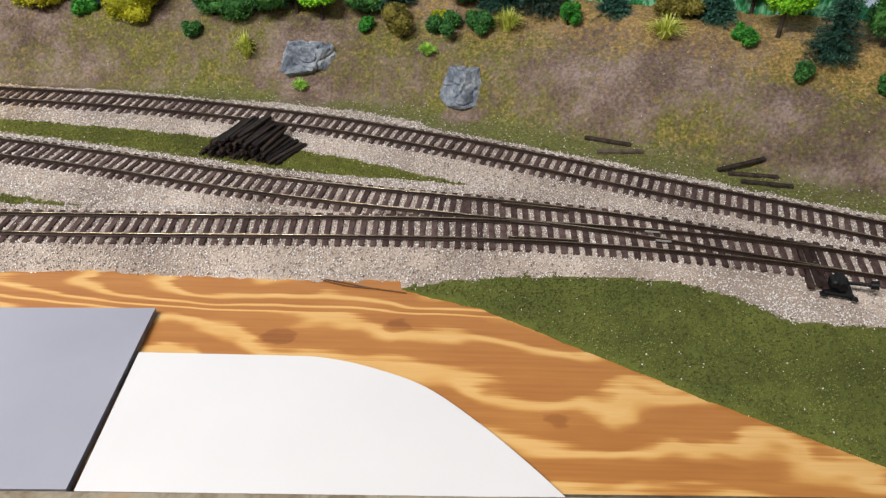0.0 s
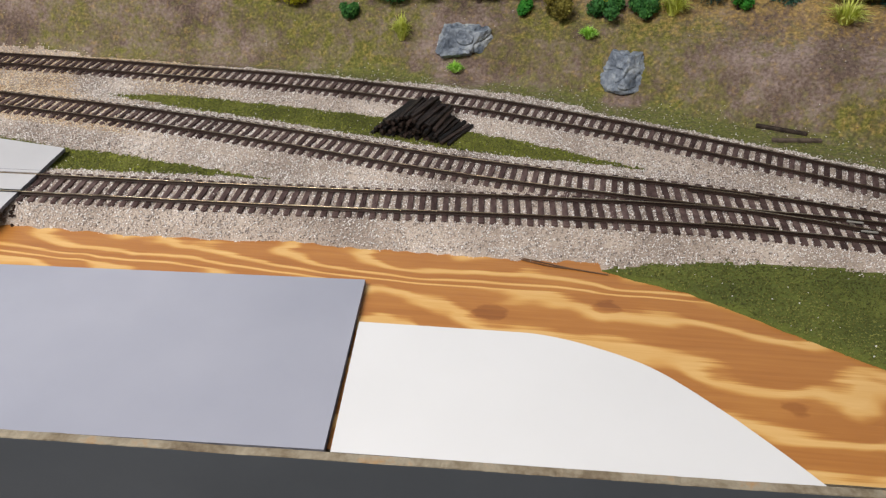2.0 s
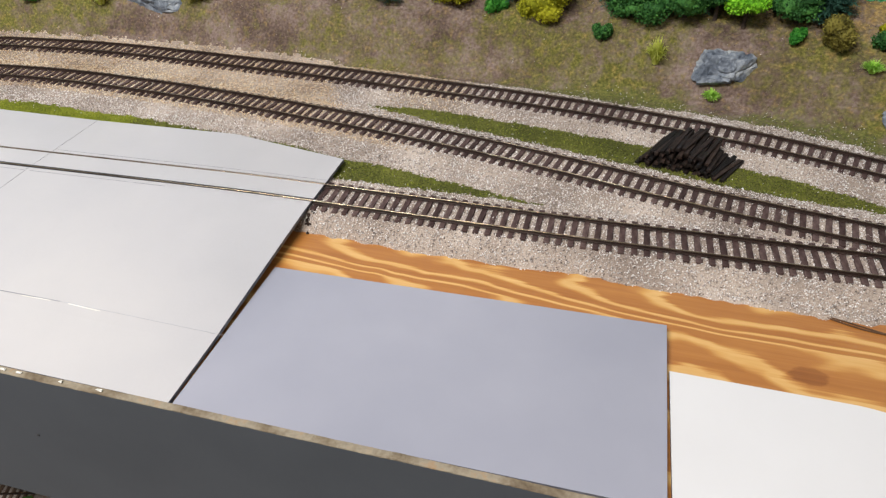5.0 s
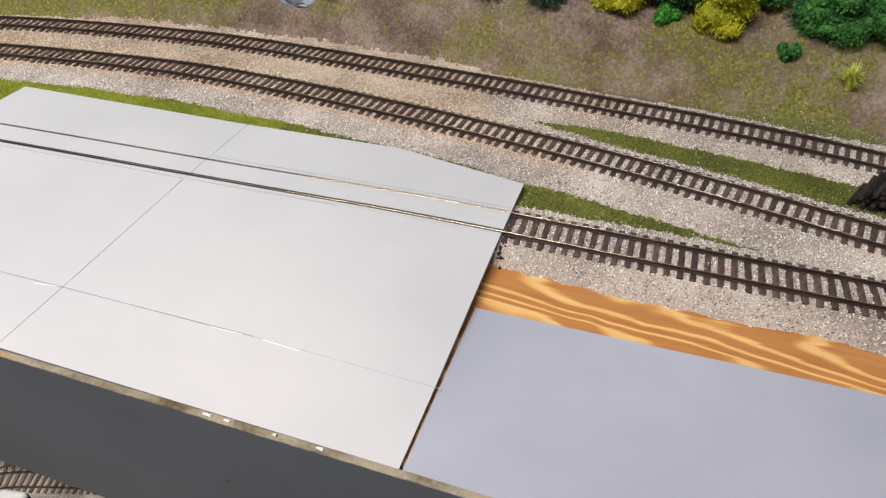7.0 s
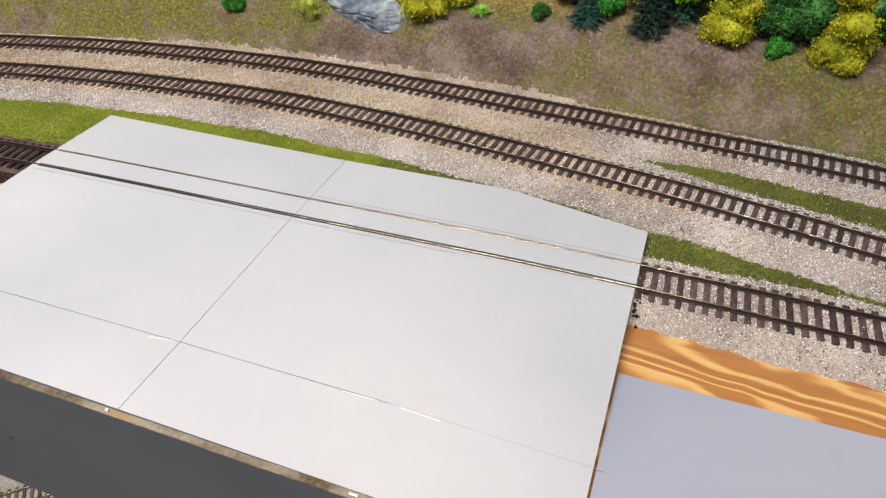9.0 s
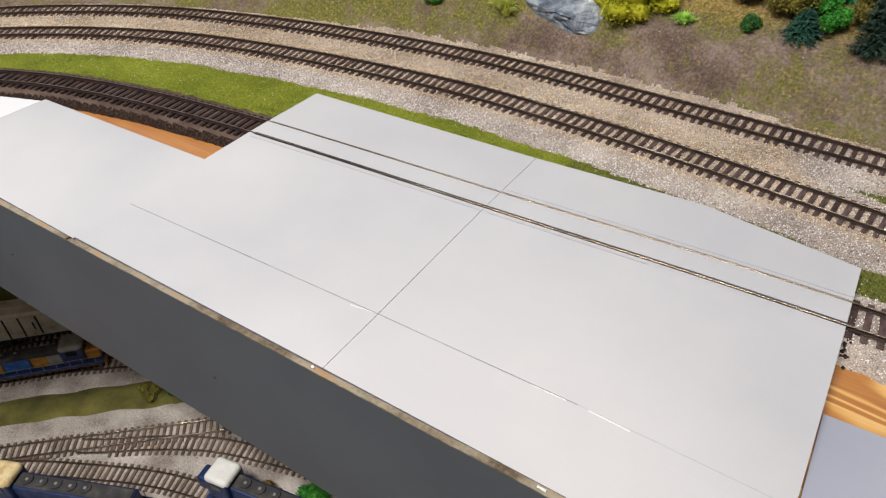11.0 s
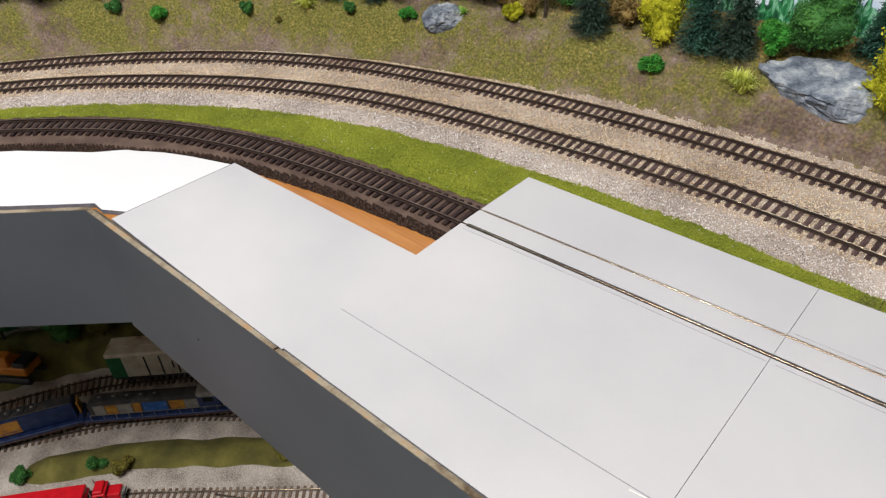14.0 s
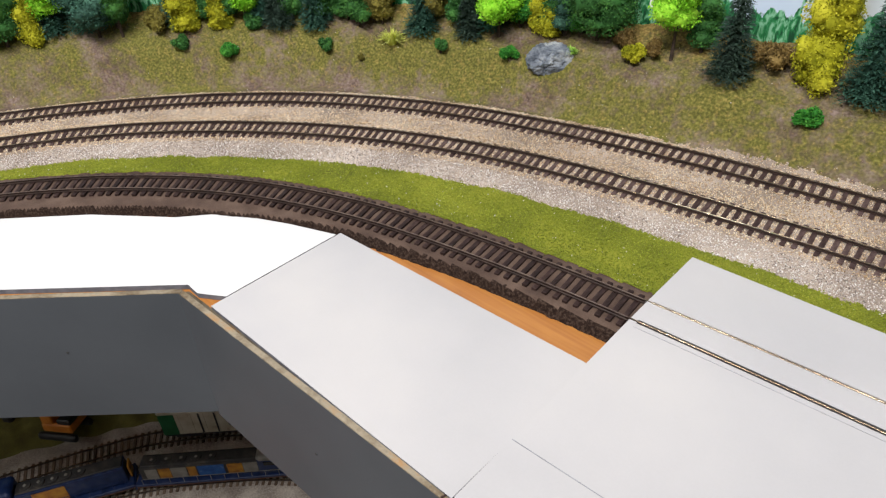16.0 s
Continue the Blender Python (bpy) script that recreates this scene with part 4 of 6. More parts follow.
def tuft(x, y, w, h, colour, label, seed):
    """A clump of bent grass blades."""
    rng = np.random.RandomState(seed)
    vs, fs = [], []
    for k in range(260):
        a, lean = rng.uniform(0, 6.283), rng.uniform(0.1, 1.0) ** 0.8
        ln = h * rng.uniform(0.55, 1.1)
        d = np.array([math.cos(a), math.sin(a), 0])
        side = np.array([-d[1], d[0], 0]) * 0.00030
        base = d * rng.uniform(0, w * 0.16)
        mid = base + d * lean * w * 0.34 + np.array([0, 0, ln * (0.62 - 0.15 * lean)])
        tip = base + d * lean * w * 0.72 + np.array([0, 0, ln * (1 - 0.6 * lean)])
        i = len(vs)
        vs += [base - side, base + side, mid - side, mid + side, tip]
        fs += [(i, i + 1, i + 3), (i, i + 3, i + 2), (i + 2, i + 3, i + 4)]
    ob = new("grass_tuft", tri_mesh("grass_tuft", np.array(vs), np.array(fs), [GREENS[colour]]))
    ob.location = (x, y, set_down(x, y, 0.0006))
    return tagged(ob, label, "grass tuft", "grass tufts on the bank")


PLANTS = {
    "bush_dark": (bush, "dark", "dark green leafy bush on the bank"), "bush_green": (bush, "green", "bright green leafy bush on the bank"),
    "bush_olive": (bush, "olive", "olive brown rounded shrub by the trees"), "bush_brown": (bush, "brown", "dry brown shrub under the trees"),
    "bush_yellow": (bush, "yellow", "bright yellow foam shrub on the bank"), "bush_small": (bush, "olive", "tiny olive plant on the earth bank"),
    "tuft": (tuft, "tuft", "yellow green spray of dry grass"), "tuft_tall": (tuft, "tuft", "tall upright clump of yellow green grass"),
    "tuft_light": (tuft, "light", "small pale green grass tuft"),
    "spiky": (conifer, "needle", "low spreading dark fir with wide branches"), "conifer": (conifer, "teal", "blue green model fir tree on the bank"),
    "conifer_dark": (conifer, "blackgreen", "nearly black model fir tree on the bank"),
    "tree_lime": (broad_tree, "lime", "bright lime green foam tree with dark trunk"), "tree_yellow": (broad_tree, "yellow", "yellow foam tree drooping to the ground"),
    "tree_dark": (broad_tree, "dark", "dark green broad foam tree"), "tree_teal": (broad_tree, "teal", "blue green broad foam tree"),
    "tree_olive": (broad_tree, "olive", "olive green broad foam tree"), "trunk_tree": (broad_tree, "dark", "dark foam tree with a bare trunk")}
SITES = [l.split() for l in """
bush_dark -0.1145 0.574 0.017 0.014
tuft_tall -0.0755 0.565 0.013 0.022
bush_green 0.014 0.570 0.015 0.015
bush_olive 0.038 0.568 0.032 0.026
bush_dark 0.069 0.559 0.027 0.019
bush_yellow 0.066 0.569 0.015 0.012
bush_dark 0.092 0.560 0.022 0.018
tuft 0.112 0.556 0.018 0.019
bush_green 0.153 0.554 0.020 0.022
tuft_light 0.057 0.549 0.011 0.010
tuft_light -0.035 0.549 0.010 0.010
tuft 0.214 0.533 0.023 0.018
bush_green 0.261 0.520 0.017 0.015
bush_dark 0.291 0.491 0.016 0.013
bush_dark 0.334 0.474 0.017 0.014
bush_olive 0.223 0.552 0.032 0.017
spiky 0.250 0.550 0.034 0.019
spiky 0.185 0.563 0.028 0.015
tree_lime 0.283 0.522 0.028 0.036
trunk_tree 0.276 0.555 0.027 0.035
conifer 0.308 0.500 0.031 0.062
tree_dark 0.341 0.505 0.035 0.052
tree_lime -0.021 0.583 0.027 0.027
trunk_tree -0.040 0.588 0.022 0.027
tree_dark 0.012 0.585 0.035 0.031
tree_dark -0.094 0.592 0.042 0.028
tree_dark -0.060 0.590 0.036 0.027
conifer 0.105 0.576 0.026 0.038
tree_dark 0.137 0.576 0.021 0.026
tree_lime -0.266 0.600 0.027 0.040
tree_yellow -0.233 0.596 0.046 0.048
tree_dark -0.207 0.601 0.035 0.049
tree_dark -0.184 0.599 0.035 0.049
bush_green -0.195 0.589 0.020 0.016
tree_yellow -0.163 0.586 0.045 0.056
tuft_light -0.409 0.591 0.015 0.010
bush_dark -0.363 0.591 0.019 0.017
spiky -0.329 0.598 0.028 0.018
bush_green -0.315 0.600 0.023 0.028
tree_olive -0.341 0.608 0.040 0.042
conifer_dark -0.284 0.594 0.029 0.055
conifer_dark -0.569 0.596 0.036 0.058
bush_green -0.543 0.600 0.029 0.034
tree_dark -0.520 0.607 0.045 0.053
tree_yellow -0.455 0.589 0.061 0.077
tree_yellow -0.427 0.597 0.027 0.032
tree_dark -0.443 0.603 0.032 0.042
tree_yellow -1.194 0.282 0.031 0.056
tree_dark -1.203 0.264 0.044 0.056
tree_lime -1.187 0.303 0.041 0.043
tree_teal -1.160 0.329 0.048 0.060
trunk_tree -1.146 0.344 0.036 0.054
bush_olive -1.127 0.369 0.031 0.025
tree_yellow -1.111 0.389 0.034 0.047
tree_yellow -1.089 0.414 0.030 0.041
tree_lime -1.072 0.429 0.029 0.034
bush_dark -1.062 0.431 0.022 0.020
conifer_dark -1.047 0.449 0.033 0.051
conifer -1.020 0.470 0.032 0.050
tree_dark -0.986 0.494 0.030 0.044
tree_olive -0.970 0.506 0.026 0.041
conifer -0.932 0.518 0.031 0.053
bush_dark -1.102 0.375 0.017 0.015
bush_green -1.066 0.403 0.021 0.017
bush_dark -0.996 0.461 0.015 0.015
tuft -0.948 0.496 0.021 0.015
bush_small -0.968 0.475 0.007 0.009
bush_dark -0.906 0.514 0.014 0.016
conifer_dark -0.892 0.536 0.026 0.046
tree_lime -0.867 0.546 0.046 0.043
tree_yellow -0.833 0.566 0.036 0.036
bush_green -0.846 0.535 0.017 0.016
tuft_light -0.801 0.556 0.010 0.009
tree_dark -0.789 0.575 0.059 0.054
bush_brown -0.764 0.575 0.022 0.022
bush_yellow -0.753 0.569 0.021 0.020
bush_brown -0.741 0.577 0.019 0.019
tree_lime -0.726 0.580 0.042 0.054
conifer_dark -0.681 0.579 0.036 0.069
bush_brown -0.658 0.593 0.030 0.022
tree_yellow -0.625 0.590 0.043 0.100
conifer -0.594 0.592 0.036 0.081
bush_green -0.618 0.568 0.020 0.017
tree_dark -0.709 0.592 0.028 0.038
tree_teal -0.816 0.570 0.030 0.045
tuft -0.549 0.574 0.017 0.020
tuft -0.556 0.577 0.018 0.012
""".strip().splitlines()]
for i, (kind, x, y, w, h) in enumerate(SITES):
    make, colour, label = PLANTS[kind]
    x, y, w, h = float(x), float(y), float(w), float(h)
    extra = {}
    if make is broad_tree:
        extra = {"stem": 0.40 if kind in ("trunk_tree", "tree_lime") else 0.02 if kind == "tree_yellow" else 0.1}
        h, w = h * 1.12, w * (0.92 if kind == "tree_yellow" else 1.06)
    if make is tuft:
        h *= 1.05
    make(x, y, w, h, colour, label, 100 + i, **extra)

# a further row of dark trees against the backdrop
LABELS = {"dark": "dark green broad foam tree", "green": "mid green broad foam tree", "teal": "blue green broad foam tree", "olive": "olive green broad foam tree"}
back, _ = even(smooth_line(TRACK_3 + np.stack([tan3[:, 1], -tan3[:, 0]], 1) * (back_at(TRACK_3[:, :1]) - 0.014), 60), 0.027)
rr = random.Random(9)
for i, (x, y) in enumerate(back):
    if y < 0.2 or x > 0.16 or -0.80 < x < -0.50 or rr.random() < 0.2:
        continue
    colour = rr.choice(["dark", "dark", "green", "teal", "olive", "dark"])
    if rr.random() < 0.3:
        conifer(x, y, rr.uniform(0.028, 0.036), rr.uniform(0.045, 0.062), rr.choice(["teal", "blackgreen", "needle"]), "dark model fir in the back row", 500 + i)
    else:
        broad_tree(x + rr.uniform(-0.003, 0.003), y + rr.uniform(-0.003, 0.003), rr.uniform(0.026, 0.036), rr.uniform(0.030, 0.046), colour, LABELS[colour], 500 + i, stem=0.12)

# ---- rocks ----
M_ROCK = mat("rock_grey", [(0.30, "474F5C"), (0.46, "727A86"), (0.60, "989EA6"), (0.70, "B4B8BA"), (0.78, "E0DED8")], scale=95, fine=0.3, fine_scale=600, rough=0.6, bump=0.8, bump_scale=320, detail=9, stretch=(1, 1.3, 0.8), warp=0.4)


def rock(x, y, w, d, h, turn, tilt, label, seed, cuts, rise=0.0):
    """A split stone: a ball cut by a few chosen planes and some chance ones, with cracks and a rough skin."""
    rng = np.random.RandomState(seed)
    extra = rng.normal(size=(7, 3))
    planes = np.vstack([np.array([c[:3] for c in cuts], dtype=float), extra])
    planes /= np.linalg.norm(planes, axis=1)[:, None]
    depth = np.concatenate([[c[3] for c in cuts], rng.uniform(0.78, 0.96, 7)])
    bm = bmesh.new()
    bmesh.ops.create_icosphere(bm, subdivisions=5, radius=1)
    for v in bm.verts:
        u = np.array(v.co)
        dots = planes @ u
        r = min(1.0, np.min(np.where(dots > 0.03, depth / np.maximum(dots, 0.03), 9)))
        at = Vector(u * r)
        r *= 1 + 0.06 * noise.fractal(at * 5.0 + Vector((seed, 0, 0)), 0.7, 2.2, 7) - 0.09 * abs(noise.noise(at * 4.6 + Vector((seed, 7, 0))))
        r -= 0.10 * max(0.0, 1 - abs(noise.noise(at * 1.9 + Vector((0, seed, 0)))) * 9) + 0.05 * max(0.0, noise.noise(at * 4.0 + Vector((0, 0, seed))) - 0.1)
        v.co = Vector(u * r * np.array([w, d, h]) / 2)
    ob = part("rock", bm, M_ROCK)
    ob.matrix_basis = pose(x, y, set_down(x, y, 0) + rise, tilt, 0, turn)
    return tagged(ob, label, "rock", "rocks on the bank")


rock(-0.029, 0.560, 0.046, 0.034, 0.040, 6, 12, "pale grey flat faced rock set in the bank", 3,
     [(-0.2, -0.75, 0.6, 0.42), (0.55, -0.8, 0.2, 0.55), (0, 0.1, 1, 0.62), (-0.9, -0.2, 0.4, 0.72), (0.1, -0.7, -0.7, 0.45)])
rock(0.082, 0.531, 0.042, 0.034, 0.033, -6, -10, "upright ridged grey rock set in the bank", 14,
     [(-0.65, -0.75, 0.3, 0.42), (0.6, -0.8, 0.25, 0.45), (-0.05, -0.2, 1, 0.72), (-0.9, 0.1, 0.25, 0.66), (0.95, 0.0, 0.2, 0.68), (-0.1, -0.95, 0.1, 0.60)])
rock(-0.501, 0.584, 0.092, 0.056, 0.038, 4, 8, "large grey weathered rock outcrop with pale streaks", 8,
     [(-0.12, -0.42, 0.9, 0.26), (-0.38, -0.85, -0.12, 0.46), (0.5, -0.72, 0.35, 0.50), (-0.75, -0.5, -0.3, 0.62), (0.9, -0.3, 0.2, 0.72)], 0.003)
rock(-0.814, 0.547, 0.040, 0.030, 0.030, 30, 15, "rounded grey rock set in the bank", 21,
     [(-0.3, -0.7, 0.6, 0.70), (0.5, -0.7, 0.4, 0.74), (0, 0.1, 1, 0.72), (0, -1, -0.1, 0.72)])

# ---- stacked and loose ties ----
M_CREO = mat("creosote_wood", [(0.2, "0C0807"), (0.5, "1E1613"), (0.9, "43342D")], scale=160, fine=0.3, fine_scale=1800, rough=0.55, bump=0.5, bump_scale=1600, per_object=0.6, stretch=(6, 1, 1), spec=0.35)
bm = box_bm(0.0024, 0.030, 0.0022, (0, 0, 0), 0.00025)
old_tie = bpy.data.meshes.new("old_tie")
bm.to_mesh(old_tie)
bm.free()
old_tie.materials.append(M_CREO)
pile = tagged(new("tie_pile"), "heaped stack of black creosoted wooden ties on turf", "tie pile")
pile.matrix_basis = pose(-0.0515, 0.4660, 0.0035, 0, 0, -22)
rr = random.Random(4)
for row, count in enumerate((17, 16, 15, 13, 11, 8, 4)):
    for k in range(count):
        ob = new("old_tie", old_tie)
        ob.parent = pile
        ob.matrix_basis = pose((k - (count - 1) / 2) * 0.00255 + rr.uniform(-0.0004, 0.0004), rr.uniform(-0.0030, 0.0030) + 0.20 * (k - (count - 1) / 2) * 0.00255, 0.0012 + row * 0.0022 + rr.uniform(-0.0003, 0.0006), rr.uniform(-3, 3), rr.uniform(-14, 14), rr.uniform(-6, 6))
for k, (px, py, a, lean) in enumerate(((0.0232, 0.002, 6, 20), (0.0258, 0.001, 10, 8), (0.0284, 0.003, 4, 0))):
    ob = new("old_tie", old_tie)
    ob.parent = pile
    ob.matrix_basis = pose(px, py, 0.0016 + 0.001 * (2 - k), 0, lean, -a)
M_GREYED = mat("greyed_wood", [(0.25, "2A2320"), (0.5, "40362F"), (0.8, "6A5C52")], scale=200, fine=0.3, fine_scale=1800, rough=0.8, bump=0.5, bump_scale=1600, per_object=0.5, spec=0.2)
grey_tie = bpy.data.meshes.new("grey_tie")
bm = box_bm(0.0030, 0.0300, 0.0020, (0, 0, 0), 0.0003)
bm.to_mesh(grey_tie)
bm.free()
grey_tie.materials.append(M_GREYED)
for x0, y0, x1, y1 in ((0.1619, 0.4905, 0.1923, 0.4801), (0.1672, 0.4728, 0.1996, 0.4748), (0.2400, 0.4540, 0.2680, 0.4580), (0.2466, 0.4498, 0.2728, 0.4477), (0.2487, 0.4414, 0.2801, 0.4362)):
    a, b = (Vector((x, y, set_down(x, y, -0.0009))) for x, y in ((x0, y0), (x1, y1)))
    mid = (a + b) / 2
    mid.z = max(mid.z, set_down(mid.x, mid.y, -0.0009))
    ob = new("loose_tie", grey_tie)
    ob.matrix_basis = Matrix.Translation(mid) @ (b - a).to_track_quat("Y", "Z").to_matrix().to_4x4()
    tagged(ob, "weathered dark wooden tie lying on the turf", "loose tie", "loose ties by the track")

# ---- the lower deck, seen under the fascia ----
LOW = -0.404
M_LOW = mat("lower_ballast", [(0.25, "7E736B"), (0.5, "B4A99F"), (0.78, "DDD4CA")], scale=30, fine=1.0, fine_scale=800, rough=0.95, bump=1.0, bump_scale=1100)
M_LOW_GRASS = mat("lower_grass", [(0.3, "4C4A22"), (0.55, "6C6630"), (0.8, "888044")], scale=40, fine=0.5, fine_scale=1300, rough=0.95, bump=1.0, bump_scale=900)
M_LOW_WALL = mat("green_board", [(0.3, "0F5236"), (0.6, "166342"), (0.85, "2A7C54")], scale=18, rough=0.8)
M_BLUE = mat("loco_blue", [(0.25, "0E1C3A"), (0.5, "162C5A"), (0.8, "3A4660")], scale=120, rough=0.45, fine=0.2)
M_COBALT = mat("faded_blue", [(0.3, "1E4A8C"), (0.6, "2E62A8"), (0.8, "8C98A8")], scale=160, rough=0.5, fine=0.3)
M_DIGGER = mat("digger_orange", [(0.3, "B8661A"), (0.7, "DC8A28")], scale=80, rough=0.5, fine=0.2)
M_YELLOW = mat("loco_yellow", [(0.28, "7E4E1E"), (0.45, "A8702A"), (0.7, "C0902E")], scale=120, rough=0.45, fine=0.2)
M_GREYP = mat("loco_grey", [(0.3, "76736E"), (0.7, "98948C")], scale=120, rough=0.5, fine=0.2)
M_BLACK = mat("black_plastic", [(0.3, "17171A"), (0.7, "2A2A2C")], scale=200, rough=0.45, fine=0.2)
M_RED = mat("truck_red", [(0.3, "B5121E"), (0.7, "CC1C28")], scale=80, rough=0.3, fine=0.1)
M_ORANGE = mat("container_orange", [(0.3, "D9531A"), (0.7, "EC6524")], scale=80, rough=0.45, fine=0.1)
M_CREAM = mat("weathered_cream", [(0.25, "8E6A4C"), (0.4, "C9BFA9"), (0.7, "E2DCCB"), (0.9, "B58A63")], scale=55, rough=0.7, fine=0.25)
M_TANROOF = mat("tan_roof", [(0.25, "B48A4A"), (0.5, "DCC592"), (0.8, "EFE2C0")], scale=110, rough=0.6, fine=0.3)
M_WHITE = mat("white_paint", [(0.3, "DCDAD4"), (0.7, "F0EEE9")], scale=90, rough=0.5, fine=0.2)
M_GREENP = mat("boxcar_green", [(0.3, "1C5A34"), (0.7, "2C7448")], scale=90, rough=0.6, fine=0.2)
M_CHROME = mat("chrome", [(0.3, "B9BCC0"), (0.7, "DADCE0")], scale=90, rough=0.2, metal=0.9)
M_GLASSY = mat("dark_glazing", [(0.3, "0C1014"), (0.7, "1A2026")], scale=50, rough=0.1)
M_SOOT = mat("sooty_roof", [(0.3, "26262A"), (0.55, "3C3A3A"), (0.8, "5E5850")], scale=70, rough=0.7, fine=0.3)
M_RUST = mat("rusty_frame", [(0.3, "3E2A22"), (0.7, "5E4032")], scale=150, rough=0.8, fine=0.3)

tagged(slab("lower_deck", [(-1.5, -0.12), (-1.02, -0.12), (-0.90, 0.02), (0.5, 0.10), (0.5, 0.70), (-1.5, 0.70)], LOW - 0.02, LOW, M_LOW, M_HARDBOARD), "grey gravel ground of the lower deck", "ground", kind="structure")
wall_line = spline([(-1.45, -0.12), (-1.38, 0.05), (-1.32, 0.20), (-1.24, 0.34), (-1.12, 0.45), (-0.92, 0.54), (-0.5, 0.60), (0.5, 0.62)], 8)
tagged(mesh_object("lower_backdrop", [(x, y, z) for x, y in wall_line for z in (LOW, -0.03)], [(2 * i, 2 * i + 2, 2 * i + 3, 2 * i + 1) for i in range(len(wall_line) - 1)], M_LOW_WALL, smooth=True), "dark green painted board behind the lower deck", "backdrop", kind="structure")


def bank(name, line, half, height, material, label, seed):
    """A soft ridge of ground along a line."""
    pts, tan = even(spline(line), 0.004)
    nor = np.stack([-tan[:, 1], tan[:, 0]], 1)
    n, k = len(pts), 11
    u = np.linspace(-1, 1, k)
    end = np.minimum(1, np.minimum(np.arange(n), np.arange(n)[::-1]) / 6)
    verts = []
    for i in range(n):
        w = half * (0.6 + 0.4 * end[i]) * (1 + 0.07 * float(lump(pts[i, 0], pts[i, 1], 0.06, seed)))
        for q in u:
            x, y = pts[i] + nor[i] * q * w
            verts.append((x, y, LOW - 0.0005 + height * end[i] * (1 - q * q) * (1 + 0.12 * float(lump(x, y, 0.03, seed + 1)))))
    faces = [(i * k + j, i * k + j + 1, (i + 1) * k + j + 1, (i + 1) * k + j) for i in range(n - 1) for j in range(k - 1)]
    return tagged(mesh_object(name, verts, faces, material, smooth=True), label, "grass bank", kind="structure")


bank("grass_ridge", [(-1.066, 0.103), (-1.036, 0.143), (-0.992, 0.200), (-0.942, 0.248), (-0.882, 0.304), (-0.822, 0.353)], 0.020, 0.012, M_LOW_GRASS, "low ridge of olive turf between two tracks", 41)
bank("grass_slope", [(-1.34, 0.01), (-1.272, 0.148), (-1.207, 0.258), (-1.135, 0.346), (-1.02, 0.44)], 0.056, 0.026, M_LOW_GRASS, "dark turf slope at the back of the lower deck", 43)

LOW_TIE = tie_data("lower_tie", mat("lower_tie", [(0.25, "4A3A30"), (0.5, "6B5748"), (0.8, "83705F")], scale=250, fine=0.3, fine_scale=2500, rough=0.8, per_object=0.35))
LOW_LINES = {
    "a": [(-1.235, 0.0), (-1.20, 0.082), (-1.165, 0.158), (-1.128, 0.225), (-1.083, 0.280), (-1.03, 0.335), (-0.97, 0.39)],
    "b": [(-1.17, 0.03), (-1.122, 0.113), (-1.062, 0.205), (-1.0, 0.275), (-0.958, 0.312), (-0.90, 0.36)],
    "c": [(-0.985, 0.118), (-0.936, 0.170), (-0.880, 0.222), (-0.827, 0.270), (-0.774, 0.319), (-0.72, 0.37)],
    "d": [(-0.873, 0.2235), (-0.845, 0.242), (-0.814, 0.266), (-0.752, 0.305), (-0.697, 0.326), (-0.62, 0.35)],
    "e": [(-1.03, 0.03), (-0.966, 0.112), (-0.929, 0.150), (-0.895, 0.176), (-0.838, 0.208), (-0.779, 0.238), (-0.725, 0.258), (-0.62, 0.285), (-0.50, 0.305)],
    "f": [(-1.02, -0.02), (-0.95, 0.075), (-0.906, 0.120), (-0.86, 0.150), (-0.80, 0.180), (-0.72, 0.210), (-0.60, 0.235)]}
LOW_TRACK = {}
for key, pts in LOW_LINES.items():
    line = smooth_line(even(spline(pts), 0.004)[0], 15)
    LOW_TRACK[key] = line
    tr = tagged(new("track"), "weathered model track on the lower deck gravel", "track", "lower deck tracks")
    for s in (-1, 1):
        rail_mesh(line, s * GAUGE, "rail", tr, z=LOW + 0.0042 + (0.0001 if key == "d" else 0))
    lay_ties(tr, line, LOW_TIE, step=0.0074, skip=(lambda x, y: x < -0.845) if key == "d" else None, z=LOW + 0.0020)


def along(key, x):
    """Place and heading on a lower track at a given x."""
    line = LOW_TRACK[key]
    i = int(np.argmin(np.abs(line[:, 0] - x)))
    i = min(max(i, 2), len(line) - 3)
    d = line[i + 2] - line[i - 2]
    if d[0] < 0:
        d = -d
    return line[i, 0], line[i, 1], math.degrees(math.atan2(d[1], d[0]))


RAIL_LOW = LOW + 0.0042


def wheels(thing, xs, r=0.0055):
    """Trucks with axles and wheels below a car."""
    for x in xs:
        part("truck_frame", box_bm(0.030, 0.0035, 0.005, (x, 0.0098, 0.0075), 0.0008, box_bm(0.030, 0.0035, 0.005, (x, -0.0098, 0.0075), 0.0008)), M_BLACK, thing)
        for q in (-0.010, 0.010):
            bm = cyl_bm(r, r, 0.002, (x + q, 0.0075, r), (90, 0, 0), 16)
            cyl_bm(r, r, 0.002, (x + q, -0.0075, r), (90, 0, 0), 16, bm)
            cyl_bm(0.001, 0.001, 0.016, (x + q, 0, r), (90, 0, 0), 8, bm)
            part("wheel_set", bm, M_RUST, thing)


